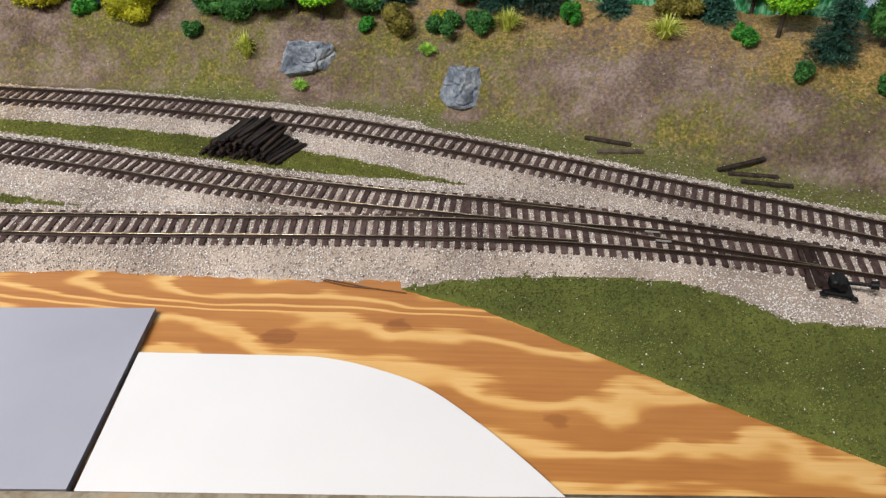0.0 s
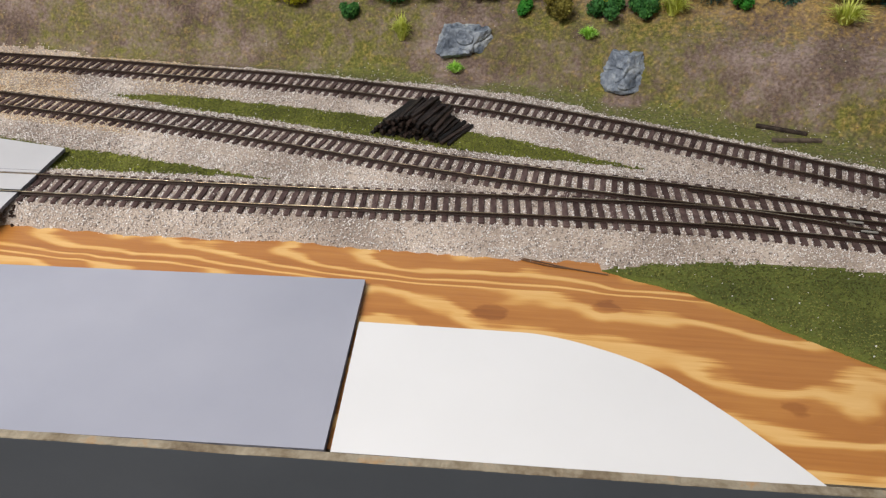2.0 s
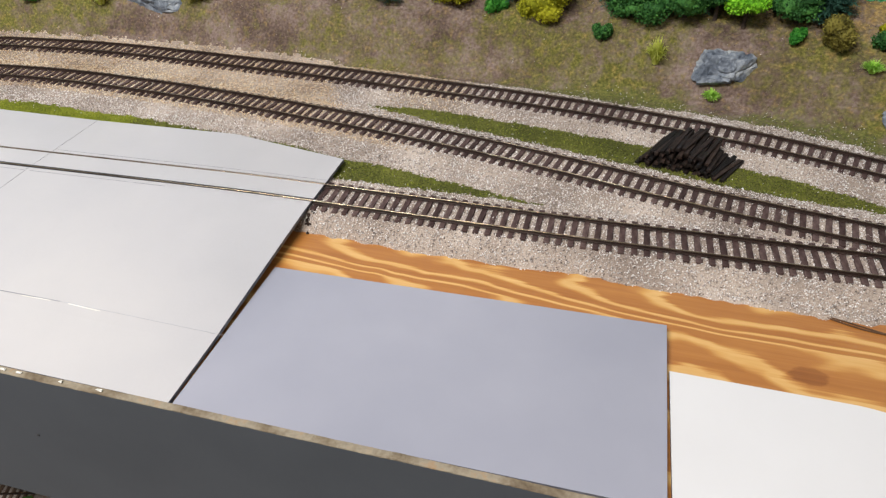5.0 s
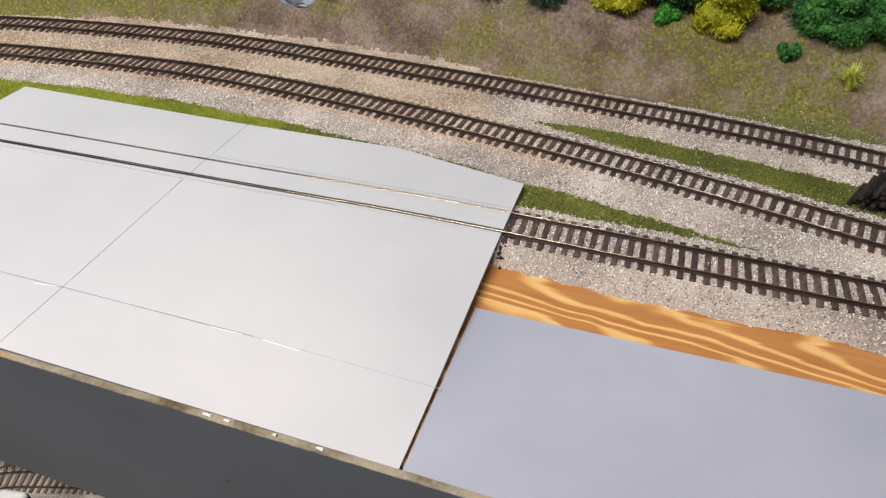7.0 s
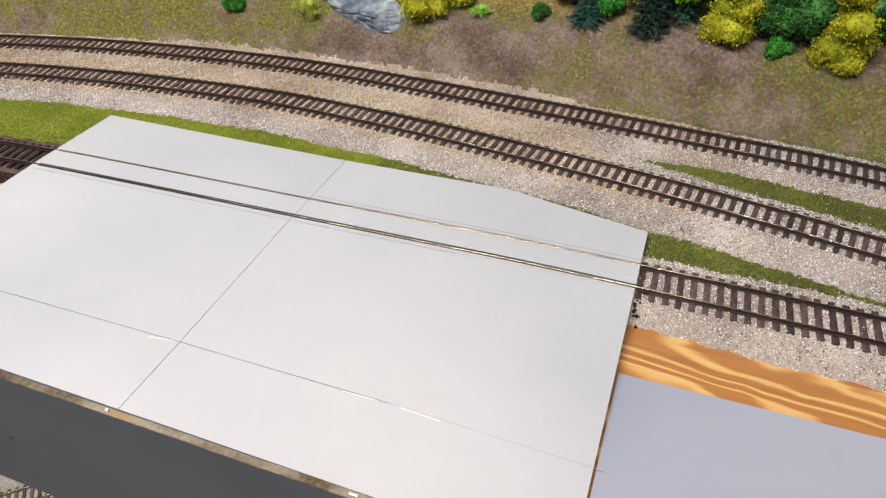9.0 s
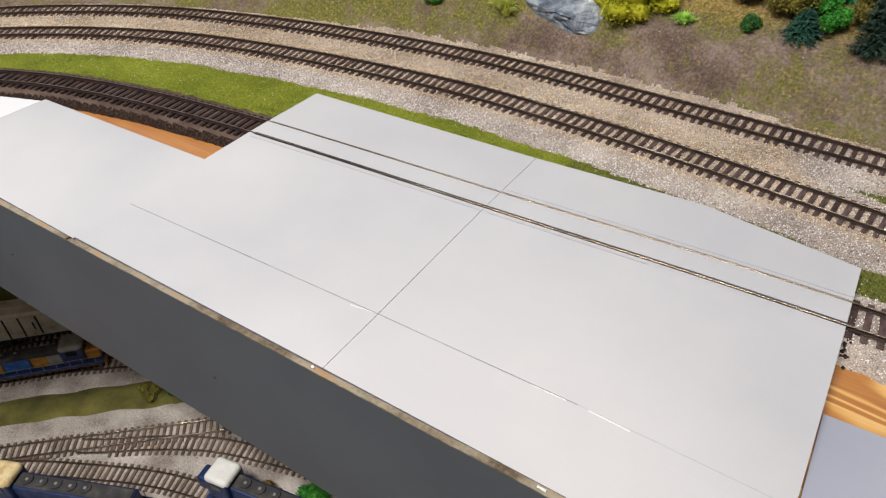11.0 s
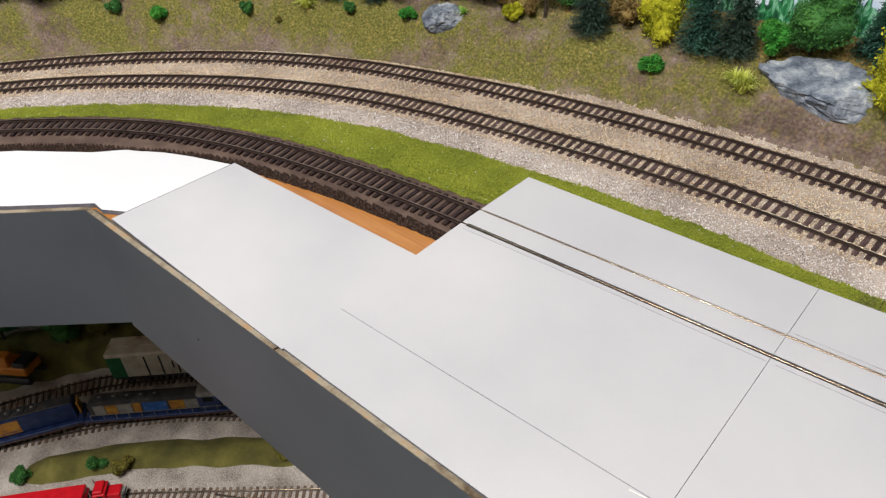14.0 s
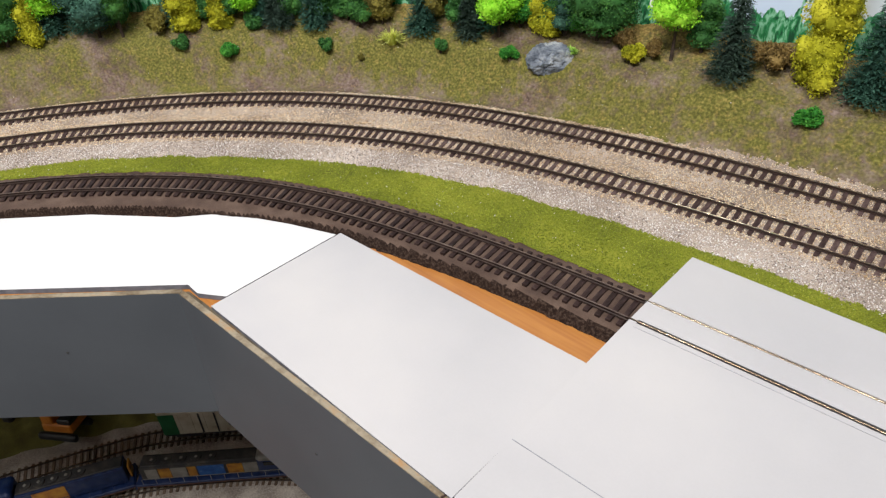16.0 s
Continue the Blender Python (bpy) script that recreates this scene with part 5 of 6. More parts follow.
def hood_loco(label, length, body, roof, cab_at, patches=(), stripes=None):
    """A road diesel: frame, walkway with railing, long hood, cab, fans, trucks."""
    t = tagged(new("locomotive"), label, "locomotive", "locomotives on the lower deck")
    half = length / 2
    part("frame", box_bm(length, 0.031, 0.004, (0, 0, 0.0135), 0.0006), M_BLUE, t)
    part("side_sill", box_bm(length * 0.98, 0.0318, 0.0014, (0, 0, 0.0108), 0.0003), M_RUST, t)
    part("fuel_tank", box_bm(length * 0.26, 0.026, 0.008, (0, 0, 0.0085), 0.002), M_BLACK, t)
    wheels(t, (-half * 0.62, half * 0.62))
    lo, hi = (-half * 0.93, cab_at - 0.013) if cab_at > 0 else (cab_at + 0.013, half * 0.93)
    mid, ln = (lo + hi) / 2, abs(hi - lo)
    hood = part("hood", box_bm(ln, 0.019, 0.024, (mid, 0, 0.0275), 0.0015, segments=2), body, t)
    part("hood_roof", box_bm(ln * 0.98, 0.015, 0.0022, (mid, 0, 0.0403), 0.0009), M_SOOT, hood)
    for k in range(5):
        at_x = lo + ln * (0.10 + 0.125 * k)
        fan = part("fan", cyl_bm(0.0058, 0.0055, 0.0022, (at_x, 0, 0.0420), n=20), M_SOOT, hood)
        part("fan_hub", cyl_bm(0.0018, 0.0014, 0.0008, (at_x, 0, 0.0434), n=12), M_GREYP, fan)
    for k, (a, w, m) in enumerate(patches):
        for s in (-1, 1):
            part("paint_panel", box_bm(ln * w, 0.0006, 0.019, (lo + ln * a, s * 0.0097, 0.0275)), m, hood)
    cab = part("cab", box_bm(0.026, 0.027, 0.031, (cab_at, 0, 0.031), 0.0015, segments=2), M_BLUE, t)
    part("cab_roof", box_bm(0.028, 0.0275, 0.0100, (cab_at, 0, 0.0455), 0.0046, segments=5), roof, cab)
    for s in (-1, 1):
        part("window", box_bm(0.012, 0.0006, 0.007, (cab_at, s * 0.0137, 0.038)), M_GLASSY, cab)
        part("window", box_bm(0.0006, 0.008, 0.006, (cab_at + s * 0.0132, 0, 0.0395)), M_GLASSY, cab)
    nose = cab_at + (0.021 if cab_at > 0 else -0.021)
    part("nose", box_bm(0.018, 0.018, 0.018, (nose, 0, 0.0245), 0.003, segments=3), M_YELLOW if stripes else M_BLUE, t)
    for s in (-1, 1):
        rail = box_bm(length * 0.9, 0.0005, 0.0005, (0, s * 0.0148, 0.0255))
        for k in range(12):
            box_bm(0.0005, 0.0005, 0.010, (-half * 0.9 + length * 0.9 * k / 11, s * 0.0148, 0.0205), 0, rail)
        part("handrail", rail, M_GREYP if stripes else M_BLUE, t)
        part("coupler", box_bm(0.008, 0.003, 0.003, (s * (half + 0.004), 0, 0.010), 0.0006), M_BLACK, t)
        part("pilot", box_bm(0.002, 0.028, 0.010, (s * half, 0, 0.009), 0.0005), M_YELLOW if stripes else M_BLUE, t)
    return t


x, y, a = along("b", -1.018)
loco = hood_loco("blue yellow and grey weathered diesel locomotive", 0.180, M_SOOT, M_GREYP, 0.058, [(0.10, 0.10, M_GREYP), (0.21, 0.10, M_YELLOW), (0.33, 0.13, M_GREYP), (0.44, 0.07, M_YELLOW), (0.60, 0.22, M_COBALT), (0.80, 0.13, M_YELLOW), (0.93, 0.12, M_GREYP)], stripes=True)
loco.matrix_basis = pose(x, y, RAIL_LOW, 0, 0, a) @ Matrix.Diagonal((1, 1, 0.82, 1))
x, y, a = along("b", -1.118)
loco = hood_loco("dark blue diesel locomotive with yellow end marks", 0.150, M_BLUE, M_BLUE, -0.050, [(0.30, 0.3, M_YELLOW)])
part("end_plate", box_bm(0.002, 0.012, 0.018, (0.0735, 0, 0.0275), 0.0005), M_YELLOW, loco)
loco.matrix_basis = pose(x, y, RAIL_LOW, 0, 0, a + 3)
x, y, a = along("f", -0.806)
loco = hood_loco("dark blue locomotive with a peeling tan cab roof", 0.165, M_BLUE, M_TANROOF, -0.062)
loco.matrix_basis = pose(x, y, RAIL_LOW, 0, 0, a)
x, y, a = along("e", -0.615)
loco = hood_loco("dark blue locomotive with a white cab roof", 0.170, M_BLUE, M_WHITE, -0.068)
loco.matrix_basis = pose(x, y, RAIL_LOW, 0, 0, a)

# boxcar
x, y, a = along("a", -1.062)
car = tagged(new("boxcar"), "weathered cream boxcar with a green end and dark lettering bars", "boxcar")
L = 0.160
part("frame", box_bm(L, 0.028, 0.004, (0, 0, 0.0125), 0.0005), M_BLACK, car)
body = part("body", box_bm(L, 0.031, 0.035, (0, 0, 0.0325), 0.0006), M_CREAM, car)
part("roof", box_bm(L + 0.003, 0.0335, 0.0070, (0, 0, 0.0520), 0.0032, segments=4), M_CREAM, car)
part("roof_walk", box_bm(L, 0.005, 0.0008, (0, 0, 0.0560)), M_CREAM, car)
part("end_panel", box_bm(0.018, 0.0318, 0.0335, (-L / 2 + 0.0090, 0, 0.0325)), M_GREENP, car)
for k in range(10):
    part("rib", box_bm(0.001, 0.0005, 0.033, (-L / 2 + 0.022 + k * 0.0145, -0.01575, 0.0325)), M_CREAM, body)
for k, (u, w, h) in enumerate(((0.028, 0.0020, 0.032), (0.046, 0.0020, 0.032), (0.060, 0.0018, 0.012), (0.066, 0.0020, 0.030), (0.104, 0.0020, 0.032))):
    part("lettering_bar", box_bm(w, 0.0005, h, (-L / 2 + 0.018 + u, -0.01612, 0.033)), M_BLACK, body)
part("door", box_bm(0.034, 0.0008, 0.032, (0.028, -0.0160, 0.0322), 0.0002), M_CREAM, car)
wheels(car, (-0.055, 0.055))
car.matrix_basis = pose(x, y, RAIL_LOW, 0, 0, a)

# red tractor and trailer
rig = tagged(new("semi_truck"), "bright red tractor truck with a red flat trailer", "truck")
part("trailer", box_bm(0.125, 0.028, 0.006, (-0.085, 0, 0.0165), 0.0008), M_RED, rig)
part("trailer_deck", box_bm(0.123, 0.026, 0.010, (-0.085, 0, 0.0245), 0.001), M_RED, rig)
part("chassis", box_bm(0.062, 0.010, 0.004, (-0.002, 0, 0.0085), 0.0005), M_BLACK, rig)
cab = part("cab", box_bm(0.018, 0.026, 0.020, (0.000, 0, 0.0205), 0.002, segments=2), M_RED, rig)
part("roof_fairing", box_bm(0.014, 0.022, 0.006, (-0.001, 0, 0.0325), 0.002, segments=2), M_RED, cab)
part("windscreen", box_bm(0.0008, 0.021, 0.007, (0.0092, 0, 0.0255)), M_GLASSY, cab)
for s in (-1, 1):
    part("side_window", box_bm(0.009, 0.0006, 0.006, (0.001, s * 0.0131, 0.0255)), M_GLASSY, cab)
    part("exhaust_stack", cyl_bm(0.0009, 0.0009, 0.030, (-0.0105, s * 0.011, 0.024), n=10), M_CHROME, rig)
    part("fuel_tank", cyl_bm(0.0035, 0.0035, 0.012, (-0.004, s * 0.0125, 0.0085), (0, 90, 0), 14), M_CHROME, rig)
    part("headlight", cyl_bm(0.0016, 0.0016, 0.001, (0.0275, s * 0.0075, 0.0145), (0, 90, 0), 10), M_CHROME, rig)
    part("fender", box_bm(0.013, 0.005, 0.003, (0.019, s * 0.0115, 0.0135), 0.001), M_RED, rig)
    for u in (0.019, -0.022, -0.034, -0.126, -0.138):
        w = part("wheel", cyl_bm(0.0056, 0.0056, 0.0045, (u, s * 0.0112, 0.0056), (90, 0, 0), 18), M_BLACK, rig)
        part("rim", cyl_bm(0.0034, 0.0034, 0.0005, (u, s * 0.0136, 0.0056), (90, 0, 0), 14), M_CHROME, w)
part("bonnet", box_bm(0.020, 0.019, 0.013, (0.0175, 0, 0.0175), 0.0025, segments=3), M_RED, rig)
part("grille", box_bm(0.0008, 0.014, 0.010, (0.0280, 0, 0.0155)), M_CHROME, rig)
part("bumper", box_bm(0.002, 0.026, 0.003, (0.0285, 0, 0.0085), 0.0005), M_CHROME, rig)
rig.matrix_basis = pose(-0.959, 0.149, LOW + 0.0040, 0, 0, 51) @ Matrix.Scale(0.72, 4)

# orange container on a flat car
x, y, a = along("f", -0.978)
flat = tagged(new("flat_car"), "black flat car under the orange container", "flat car")
part("deck", box_bm(0.150, 0.030, 0.004, (0, 0, 0.012), 0.0005), M_BLACK, flat)
wheels(flat, (-0.052, 0.052))
flat.matrix_basis = pose(x, y, RAIL_LOW, 0, 0, a)
box = tagged(new("container"), "orange ribbed freight container with white lettering bars", "container")
body = part("body", box_bm(0.140, 0.028, 0.030, (0, 0, 0.015), 0.0006), M_ORANGE, box)
for k in range(34):
    part("rib", box_bm(0.0018, 0.0005, 0.026, (-0.067 + k * 0.00406, -0.01420, 0.015)), M_ORANGE, body)
for k in range(7):
    part("roof_rib", box_bm(0.002, 0.025, 0.0006, (-0.06 + k * 0.02, 0, 0.0302)), M_ORANGE, body)
for k in range(4):
    part("lettering_bar", box_bm(0.0052, 0.0004, 0.0055, (0.036 + k * 0.0075, -0.01465, 0.012)), M_WHITE, body)
part("end_door", box_bm(0.0005, 0.024, 0.026, (0.0702, 0, 0.015)), M_ORANGE, box)
box.matrix_basis = pose(x, y, RAIL_LOW + 0.0143, 0, 0, a)

# excavator on the back gravel
dig = tagged(new("excavator"), "small orange and black tracked excavator", "excavator")
for s in (-1, 1):
    part("crawler", box_bm(0.040, 0.006, 0.008, (0, s * 0.011, 0.004), 0.003, segments=3), M_BLACK, dig)
part("cabin_base", box_bm(0.030, 0.024, 0.010, (-0.002, 0, 0.015), 0.0015), M_DIGGER, dig)
part("engine_cover", box_bm(0.014, 0.022, 0.006, (-0.010, 0, 0.022), 0.0012), M_BLACK, dig)
part("cab", box_bm(0.012, 0.011, 0.014, (0.006, 0.006, 0.026), 0.001), M_DIGGER, dig)
boom = part("boom", box_bm(0.036, 0.005, 0.006, (0.030, -0.004, 0.027), 0.001, rot=(0, -25, 0)), M_DIGGER, dig)
part("stick", box_bm(0.028, 0.004, 0.005, (0.053, -0.004, 0.022), 0.001, rot=(0, 58, 0)), M_DIGGER, boom)
part("bucket", box_bm(0.010, 0.012, 0.009, (0.060, -0.004, 0.008), 0.002), M_BLACK, boom)
dig.matrix_basis = pose(-1.204, 0.160, LOW + 0.0150, 6, 0, 215) @ Matrix.Scale(1.25, 4)

# crushed stone strewn over the lower deck
rng = np.random.RandomState(77)
p = np.stack([rng.uniform(-1.27, -0.55, 45000), rng.uniform(-0.02, 0.42, 45000), np.full(45000, LOW + 0.0002)], 1)
p = p[(p[:, 1] - 0.86 * (p[:, 0] + 1.10) > -0.06) & (p[:, 1] - 0.86 * (p[:, 0] + 1.10) < 0.34)]
v, f = scatter(p, rng.uniform(0.0004, 0.0009, len(p)), rng, (TETRA_V, TETRA_F))
tagged(new("lower_stones", tri_mesh("lower_stones", v, f, [mat("lower_stone", [(0.1, "70665E"), (0.4, "A89E94"), (0.9, "DAD2C8")], scale=14, rough=0.9, island=0.9)])), "loose grey crushed stone on the lower deck", "gravel", kind="stuff")

# bushes and trees of the lower deck
def low_plant(make, x, y, w, h, colour, label, seed, z=0.0):
    ob = make(x, y, w, h, colour, label, seed)
    ob.location = (x, y, LOW + z)
    ob["group"] = "plants on the lower deck"


low_plant(bush, -1.008, 0.164, 0.024, 0.020, "dark", "dark green bush on the turf ridge", 901, 0.004)
low_plant(bush, -0.982, 0.180, 0.026, 0.016, "olive", "olive shrub on the turf ridge", 902, 0.005)
low_plant(bush, -1.058, 0.098, 0.022, 0.018, "dark", "dark green bush at the ridge end", 903, 0.002)
low_plant(bush, -0.860, 0.312, 0.028, 0.018, "olive", "olive shrub on the turf ridge", 904, 0.005)
low_plant(bush, -0.838, 0.332, 0.024, 0.018, "green", "green bush at the ridge end", 905, 0.003)
low_plant(bush, -0.650, 0.300, 0.034, 0.016, "brown", "brown shrub beside the white roofed locomotive", 906)
low_plant(bush, -0.610, 0.318, 0.034, 0.020, "green", "green shrub on the lower gravel", 907)
for k, (x, y, w, h) in enumerate(((-1.206, 0.222, 0.036, 0.062), (-1.185, 0.262, 0.034, 0.058), (-1.245, 0.225, 0.06, 0.11), (-1.220, 0.285, 0.07, 0.11), (-1.285, 0.17, 0.07, 0.12), (-1.185, 0.335, 0.07, 0.11), (-1.13, 0.39, 0.06, 0.10), (-1.31, 0.09, 0.06, 0.11))):
    low_plant(broad_tree, x, y, w, h, ("dark", "olive", "dark", "teal")[k % 4], "dark foam tree at the back of the lower deck", 920 + k, 0.018)

# ---- turnout: long ties under both routes, frog, guard rails, ground throw ----
turnout = tagged(new("turnout_parts"), "long brown turnout ties with frog and guard rails", "turnout")
pts, tan = even(TRACK_1[(TRACK_1[:, 0] > 0.080) & (TRACK_1[:, 0] < 0.290)], 0.0062)
for (x, y), (tx, ty) in zip(pts, tan):
    k = int(np.argmin(np.abs(TRACK_2[:, 0] - x)))
    gap = max(0.0, float(TRACK_2[k, 1]) - y) if x < 0.27 else 0.0
    a = math.degrees(math.atan2(ty, tx)) + 90
    long = 0.030 + gap
    part("tie", box_bm(long, 0.0031, 0.0020, (0, 0, -0.0010), 0.0002), M_TIE, turnout).matrix_basis = pose(x, y + gap / 2, TIE_TOP, 0, 0, a)


def at_track(line, x):
    i = min(max(int(np.argmin(np.abs(line[:, 0] - x))), 1), len(line) - 2)
    d = line[i - 1] - line[i + 1]
    return line[i, 0], line[i, 1], math.degrees(math.atan2(d[1], d[0]))


for line, side, x0, x1 in ((TRACK_1, -1, 0.105, 0.145), (TRACK_2, 1, 0.100, 0.140)):
    seg = line[(line[:, 0] > x0) & (line[:, 0] < x1)]
    rail_mesh(seg, (GAUGE - 0.0024) * (1 if side < 0 else -1), "guard_rail", turnout)
x, y, a = at_track(TRACK_1, 0.118)
part("frog", box_bm(0.022, 0.0030, 0.0016, (0, 0, 0), 0.0004), M_RAIL, turnout, "dark cast frog").matrix_basis = pose(x, y + 0.0088, RAIL_TOP - 0.0013, 0, 0, a - 4)
for dx, dy in ((0.182, 0.0065), (0.184, -0.0010)):
    x, y, a = at_track(TRACK_1, dx)
    part("joiner", box_bm(0.008, 0.0012, 0.0010, (0, 0, 0), 0.0003), M_GREYP, turnout, "pale metal joiner").matrix_basis = pose(x, y + dy, RAIL_TOP - 0.0006, 0, 0, a)
x, y, a = at_track(TRACK_1, 0.2575)
part("throw_bar", box_bm(0.0026, 0.034, 0.0010, (0, -0.006, 0), 0.0002), M_TIE_DARK, turnout).matrix_basis = pose(x, y, TIE_TOP + 0.0004, 0, 0, a)
for u in (-0.0032, 0.0032):
    part("head_tie", box_bm(0.0031, 0.038, 0.0020, (u, -0.0045, -0.0010), 0.0002), M_TIE_DARK, turnout).matrix_basis = pose(x, y, TIE_TOP, 0, 0, a)

M_IRON = mat("black_iron", [(0.3, "060607"), (0.7, "121214")], scale=200, rough=0.5, fine=0.2, spec=0.3)
stand = tagged(new("ground_throw"), "black ground throw switch lever on pale ballast", "switch stand")
bm = box_bm(0.013, 0.010, 0.0022, (0, 0, 0.0011), 0.0006)
part("base", bm, M_IRON, stand)
part("housing", box_bm(0.0085, 0.008, 0.0056, (-0.0005, 0.0008, 0.0046), 0.0022, segments=3), M_IRON, stand)
part("pivot", cyl_bm(0.0022, 0.0022, 0.0095, (0.0, 0, 0.0058), (90, 0, 0), 14), M_IRON, stand)
lever = part("lever", cyl_bm(0.0008, 0.0011, 0.014, (0.0075, -0.0012, 0.0072), (0, 78, -8), 10), M_IRON, stand)
part("weight", cyl_bm(0.0021, 0.0021, 0.0032, (0.0135, -0.0020, 0.0084), (0, 78, -8), 14), M_IRON, lever)
for s in (-1, 1):
    part("foot", box_bm(0.0032, 0.0032, 0.0012, (s * 0.0068, -0.0048, 0.0006), 0.0004), M_IRON, stand)
stand.matrix_basis = pose(0.2615, 0.3405, 0.0048, 0, 0, -14)

# ---- slots and score lines on the card sheets ----
M_SLOT = mat("dark_slot", [(0.3, "1C1A1C"), (0.7, "2E2A2A")], scale=80, rough=0.8)
M_PENCIL = mat("pencil_line", [(0.3, "77777E"), (0.7, "A3A3AA")], scale=120, rough=0.8)


def ribbon(name, line, width, z, material, parent=None, label="", category="", thick=0.0001):
    """A thin flat strip that follows a line over the sheets."""
    line = np.array(line)
    tan = np.gradient(line, axis=0)
    tan /= np.linalg.norm(tan, axis=1)[:, None]
    nor = np.stack([-tan[:, 1], tan[:, 0]], 1) * width / 2
    verts, n = [], len(line)
    for (x, y), (a, b) in zip(line, nor):
        zz = z(x, y) if callable(z) else z
        verts += [(x + a, y + b, zz + thick), (x - a, y - b, zz + thick), (x + a, y + b, zz), (x - a, y - b, zz)]
    faces = []
    for i in range(n - 1):
        q, r = 4 * i, 4 * i + 4
        faces += [(q, q + 1, r + 1, r), (q + 2, r + 2, r + 3, q + 3), (q, r, r + 2, q + 2), (q + 1, q + 3, r + 3, r + 1)]
    ob = mesh_object(name, verts, faces, material, parent)
    if label:
        tagged(ob, label, category)
    return ob


def beside(line, d):
    tan = np.gradient(line, axis=0)
    tan /= np.linalg.norm(tan, axis=1)[:, None]
    return line + np.stack([tan[:, 1], -tan[:, 0]], 1) * d


on_sheet = TRACK_1[(TRACK_1[:, 0] < -0.2485) & (TRACK_1[:, 0] > -0.6165)]
left_half, right_half = on_sheet[on_sheet[:, 0] < -0.437], on_sheet[on_sheet[:, 0] > -0.437]
slots = tagged(new("rail_slots"), "dark slots cut in the card along both rails", "slots")
M_SLOT_SOFT = mat("soft_slot", [(0.3, "6A5C54"), (0.7, "8A7C72")], scale=80, rough=0.8)
for d, w, m in ((-GAUGE - 0.0010, 0.0009, M_SLOT), (-GAUGE + 0.0010, 0.0008, M_SLOT), (GAUGE + 0.0007, 0.0003, M_SLOT_SOFT), (GAUGE - 0.0008, 0.0003, M_SLOT_SOFT)):
    ribbon("slot", beside(on_sheet, d), w, lambda x, y: float(on_rails(x, y)) + 0.00005, m, slots)
for half, d in ((left_half, -GAUGE - 0.0046), (right_half, GAUGE + 0.0036), (right_half[len(right_half) // 2:], -GAUGE - 0.0046)):
    ribbon("score_line", beside(half, d), 0.00022, lambda x, y: float(on_rails(x, y)) + 0.00005, M_PENCIL, slots)
M_FAINT = mat("faint_line", [(0.3, "A5A5AA"), (0.7, "BEBEC3")], scale=120, rough=0.8)
for x0, x1, w, m, what in ((-0.6175, -0.335, 0.0004, M_PENCIL, "grey crease across the off-white card"), (-0.335, -0.247, 0.0002, M_FAINT, "faint pale crease across the card")):
    xs = np.linspace(x0, x1, 40)
    ribbon("crease", np.stack([xs, np.interp(xs, [-0.6175, -0.438, -0.33, -0.247], [0.2495, 0.2552, 0.2585, 0.2590])], 1), w, lambda x, y: float(on_rails(x, y)) + 0.00012, m, None, what, "crease")
# ---- odds and ends on the plywood ----
M_WIRE = mat("thin_cable", [(0.3, "4A3424"), (0.7, "6A4C34")], scale=80, rough=0.7)
ribbon("wood_splinter", spline([(0.002, 0.3462), (0.020, 0.3425), (0.038, 0.3380), (0.055, 0.3352)], 8), 0.0006, 0.0002, M_WIRE, None, "thin brown splinter along the plywood edge", "splinter", 0.0004)
ribbon("wood_splinter", spline([(0.010, 0.3440), (0.026, 0.3392), (0.042, 0.3374)], 8), 0.0005, 0.0002, M_WIRE, None, "thin brown splinter along the plywood edge", "splinter", 0.0005)

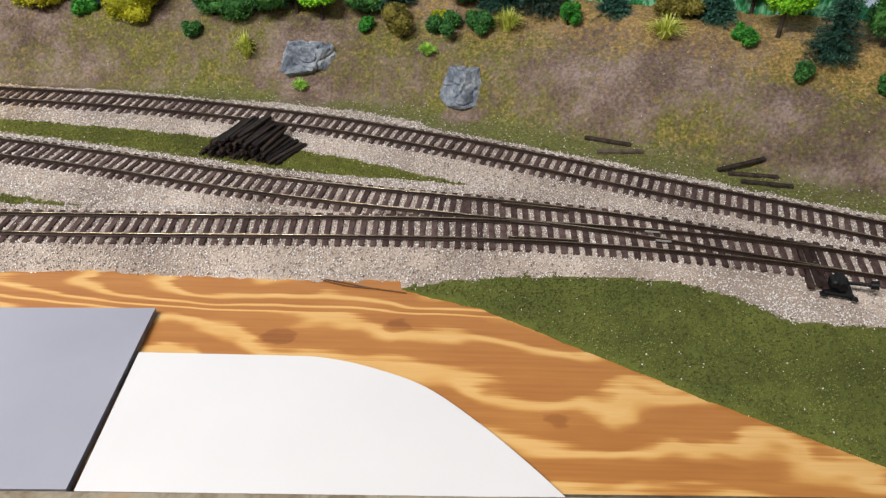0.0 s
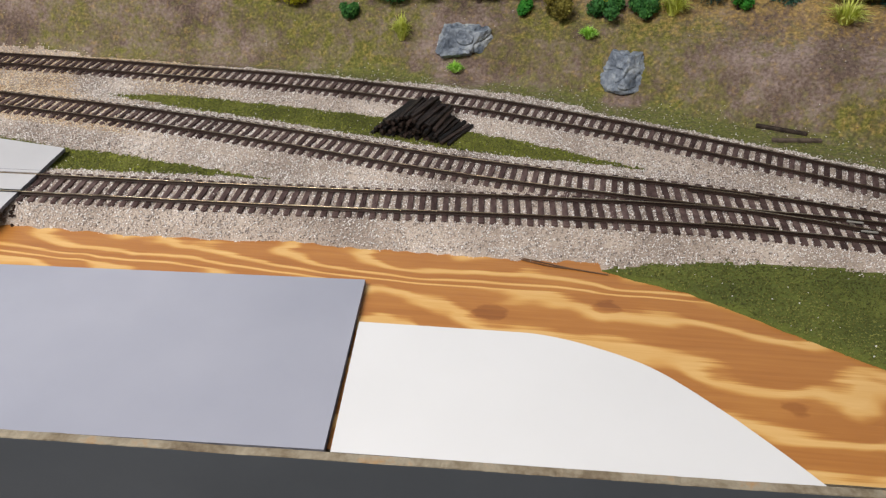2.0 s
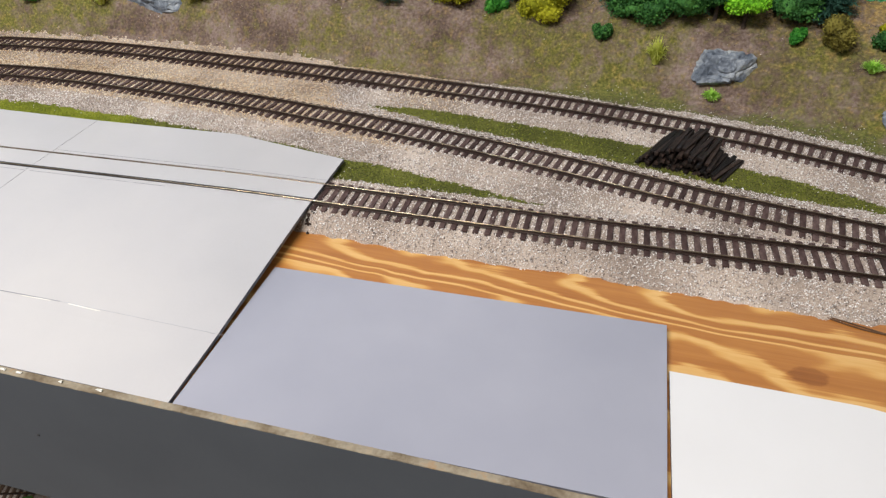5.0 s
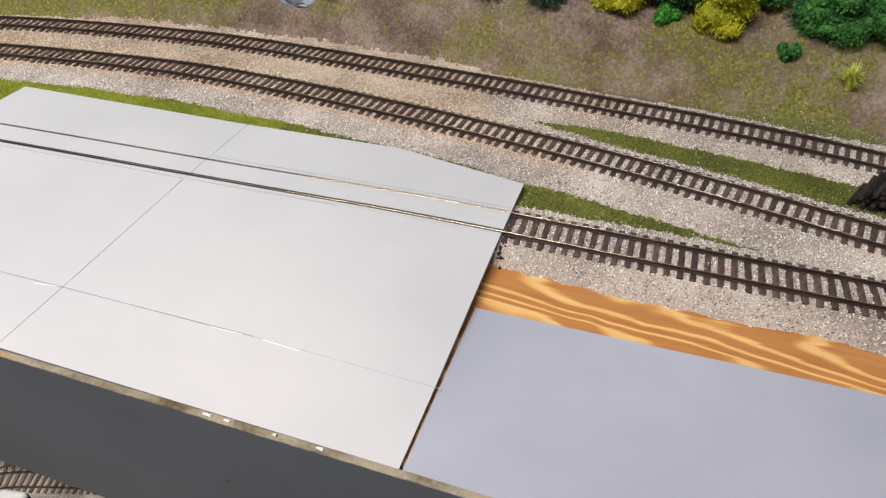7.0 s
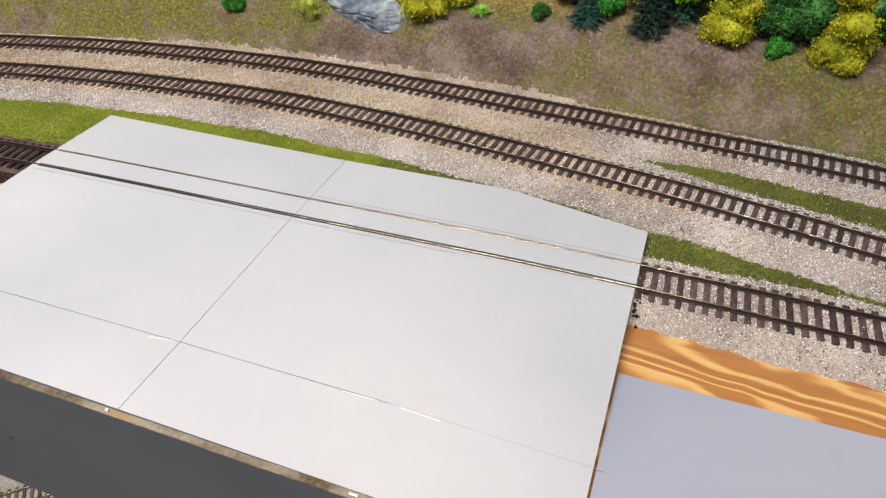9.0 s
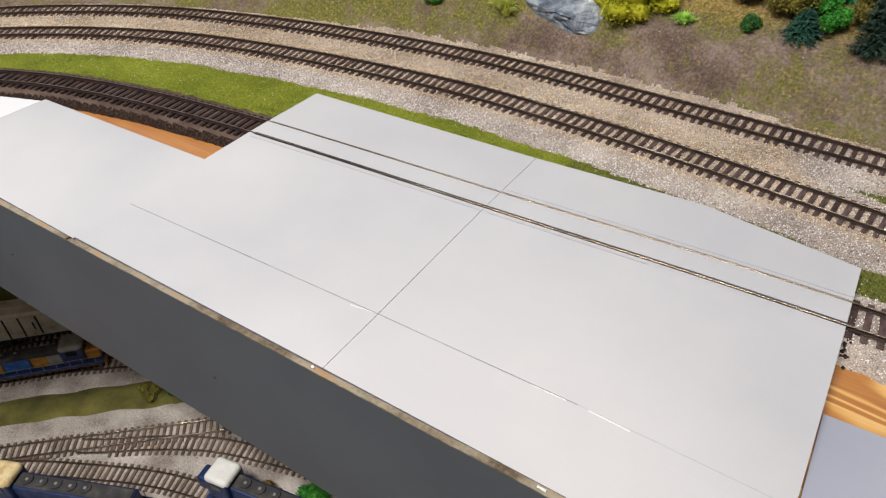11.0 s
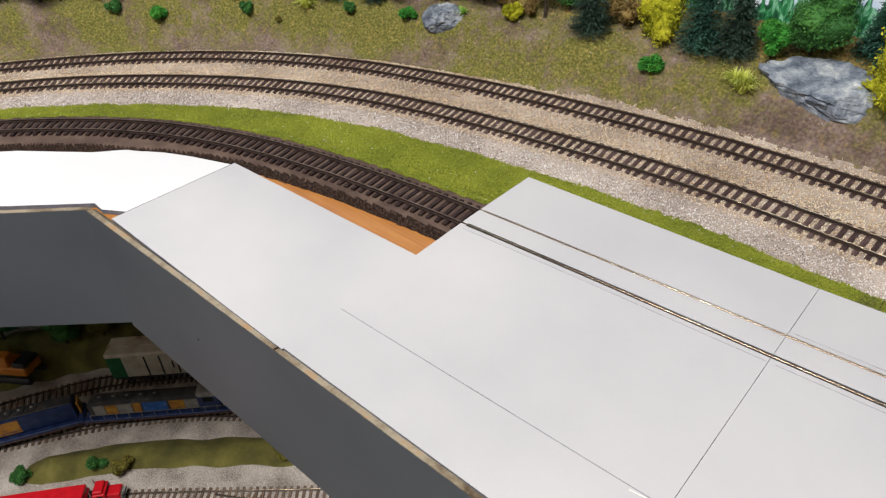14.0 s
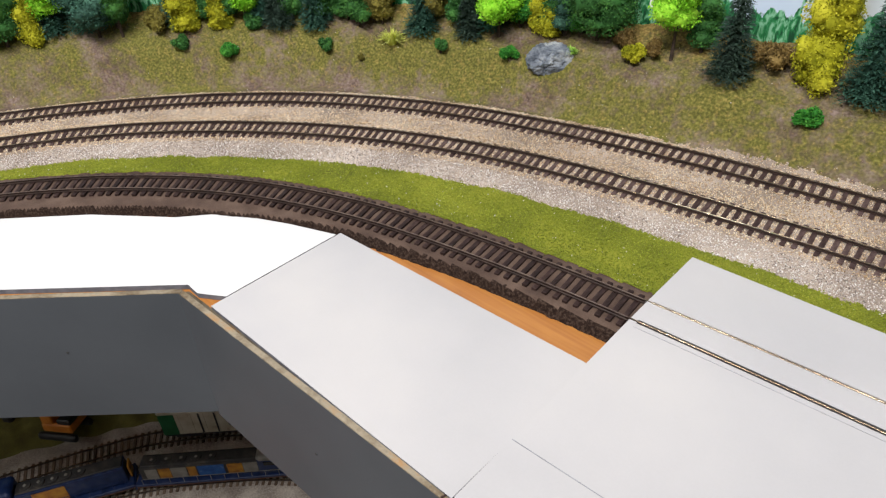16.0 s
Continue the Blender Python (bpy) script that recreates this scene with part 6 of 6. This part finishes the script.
# specks and nail heads on the fascia
for k, (x, z) in enumerate(((-0.71, -0.045), (-0.52, -0.05), (-0.33, -0.04), (-0.12, -0.05))):
    nail = part("nail_head", cyl_bm(0.0009, 0.0007, 0.0006, (0, 0, 0), (90, 0, 0), 10), M_SOOT)
    nail.location = (x, front_y(x) - 0.0035, z)
    tagged(nail, "small dark nail head in the grey fascia", "nail", "nails in the fascia")
nail = part("nail_head", cyl_bm(0.0009, 0.0007, 0.0006, (0, 0, 0), (90, 0, 45), 10), M_SOOT)
nail.location = (-0.8775, 0.1520, -0.040)
tagged(nail, "small dark nail head in the grey fascia", "nail", "nails in the fascia")

# dark crumbs added for the shadow at the sheet's cut edge, chips on the fascia's edge, scuffs on the card
rr = np.random.RandomState(61)
for k in range(14):
    r = rr.uniform(0.0004, 0.0012)
    bm = bmesh.new()
    bmesh.ops.create_icosphere(bm, subdivisions=2, radius=r)
    for v in bm.verts:
        v.co *= rr.uniform(0.65, 1.15)
    ob = part("foam_crumb", bm, M_ROADBED_CUT)
    x, y = -0.2500 + abs(rr.normal(0, 0.0026)), 0.3505 + rr.normal(0, 0.0045)
    ob.location = (x, y, set_down(x, y, -r * 0.55))
    tagged(ob, "dark crumb standing in for shadow beside the card edge", "crumb", "foam crumbs by the card")
for x, ln in ((-0.330, 0.0050), (-0.321, 0.0032), (-0.281, 0.0040), (-0.300, 0.0016), (-0.442, 0.0022)):
    bm = box_bm(ln * 0.7, 0.0009, 0.0005, (0, 0, 0), 0.00015)
    for v in bm.verts:
        v.co += Vector(rr.uniform(-0.0003, 0.0003, 3))
    ob = part("paint_chip", bm, M_PLASTER)
    ob.matrix_basis = pose(x, front_y(x) - 0.0018, 0.0036, 0, 4, rr.uniform(-8, 10))
    tagged(ob, "white paint flake on the fascia edge", "paint flake", "flakes on the fascia edge")
# Dark solid set on the edge for the shade inside a notch.
sliver = part("edge_sliver", box_bm(0.0007, 0.0048, 0.0010, (0, 0, 0), 0.0002), M_TIE_DARK)
sliver.matrix_basis = pose(-0.621, front_y(-0.621) - 0.0012, 0.0036, 0, 0, -18)
tagged(sliver, "dark sliver standing in for a shaded notch in the fascia edge", "sliver")
for x0, x1, y0, y1 in ((-0.356, -0.340, 0.2571, 0.2578), (-0.330, -0.312, 0.2581, 0.2577), (-0.452, -0.440, 0.2530, 0.2549)):
    xs = np.linspace(x0, x1, 8)
    ribbon("scuff", np.stack([xs, np.linspace(y0, y1, 8)], 1), 0.0005, lambda x, y: float(on_rails(x, y)) + 0.0001, M_PLASTER, None, "white scuff along the crease in the card", "scuff")
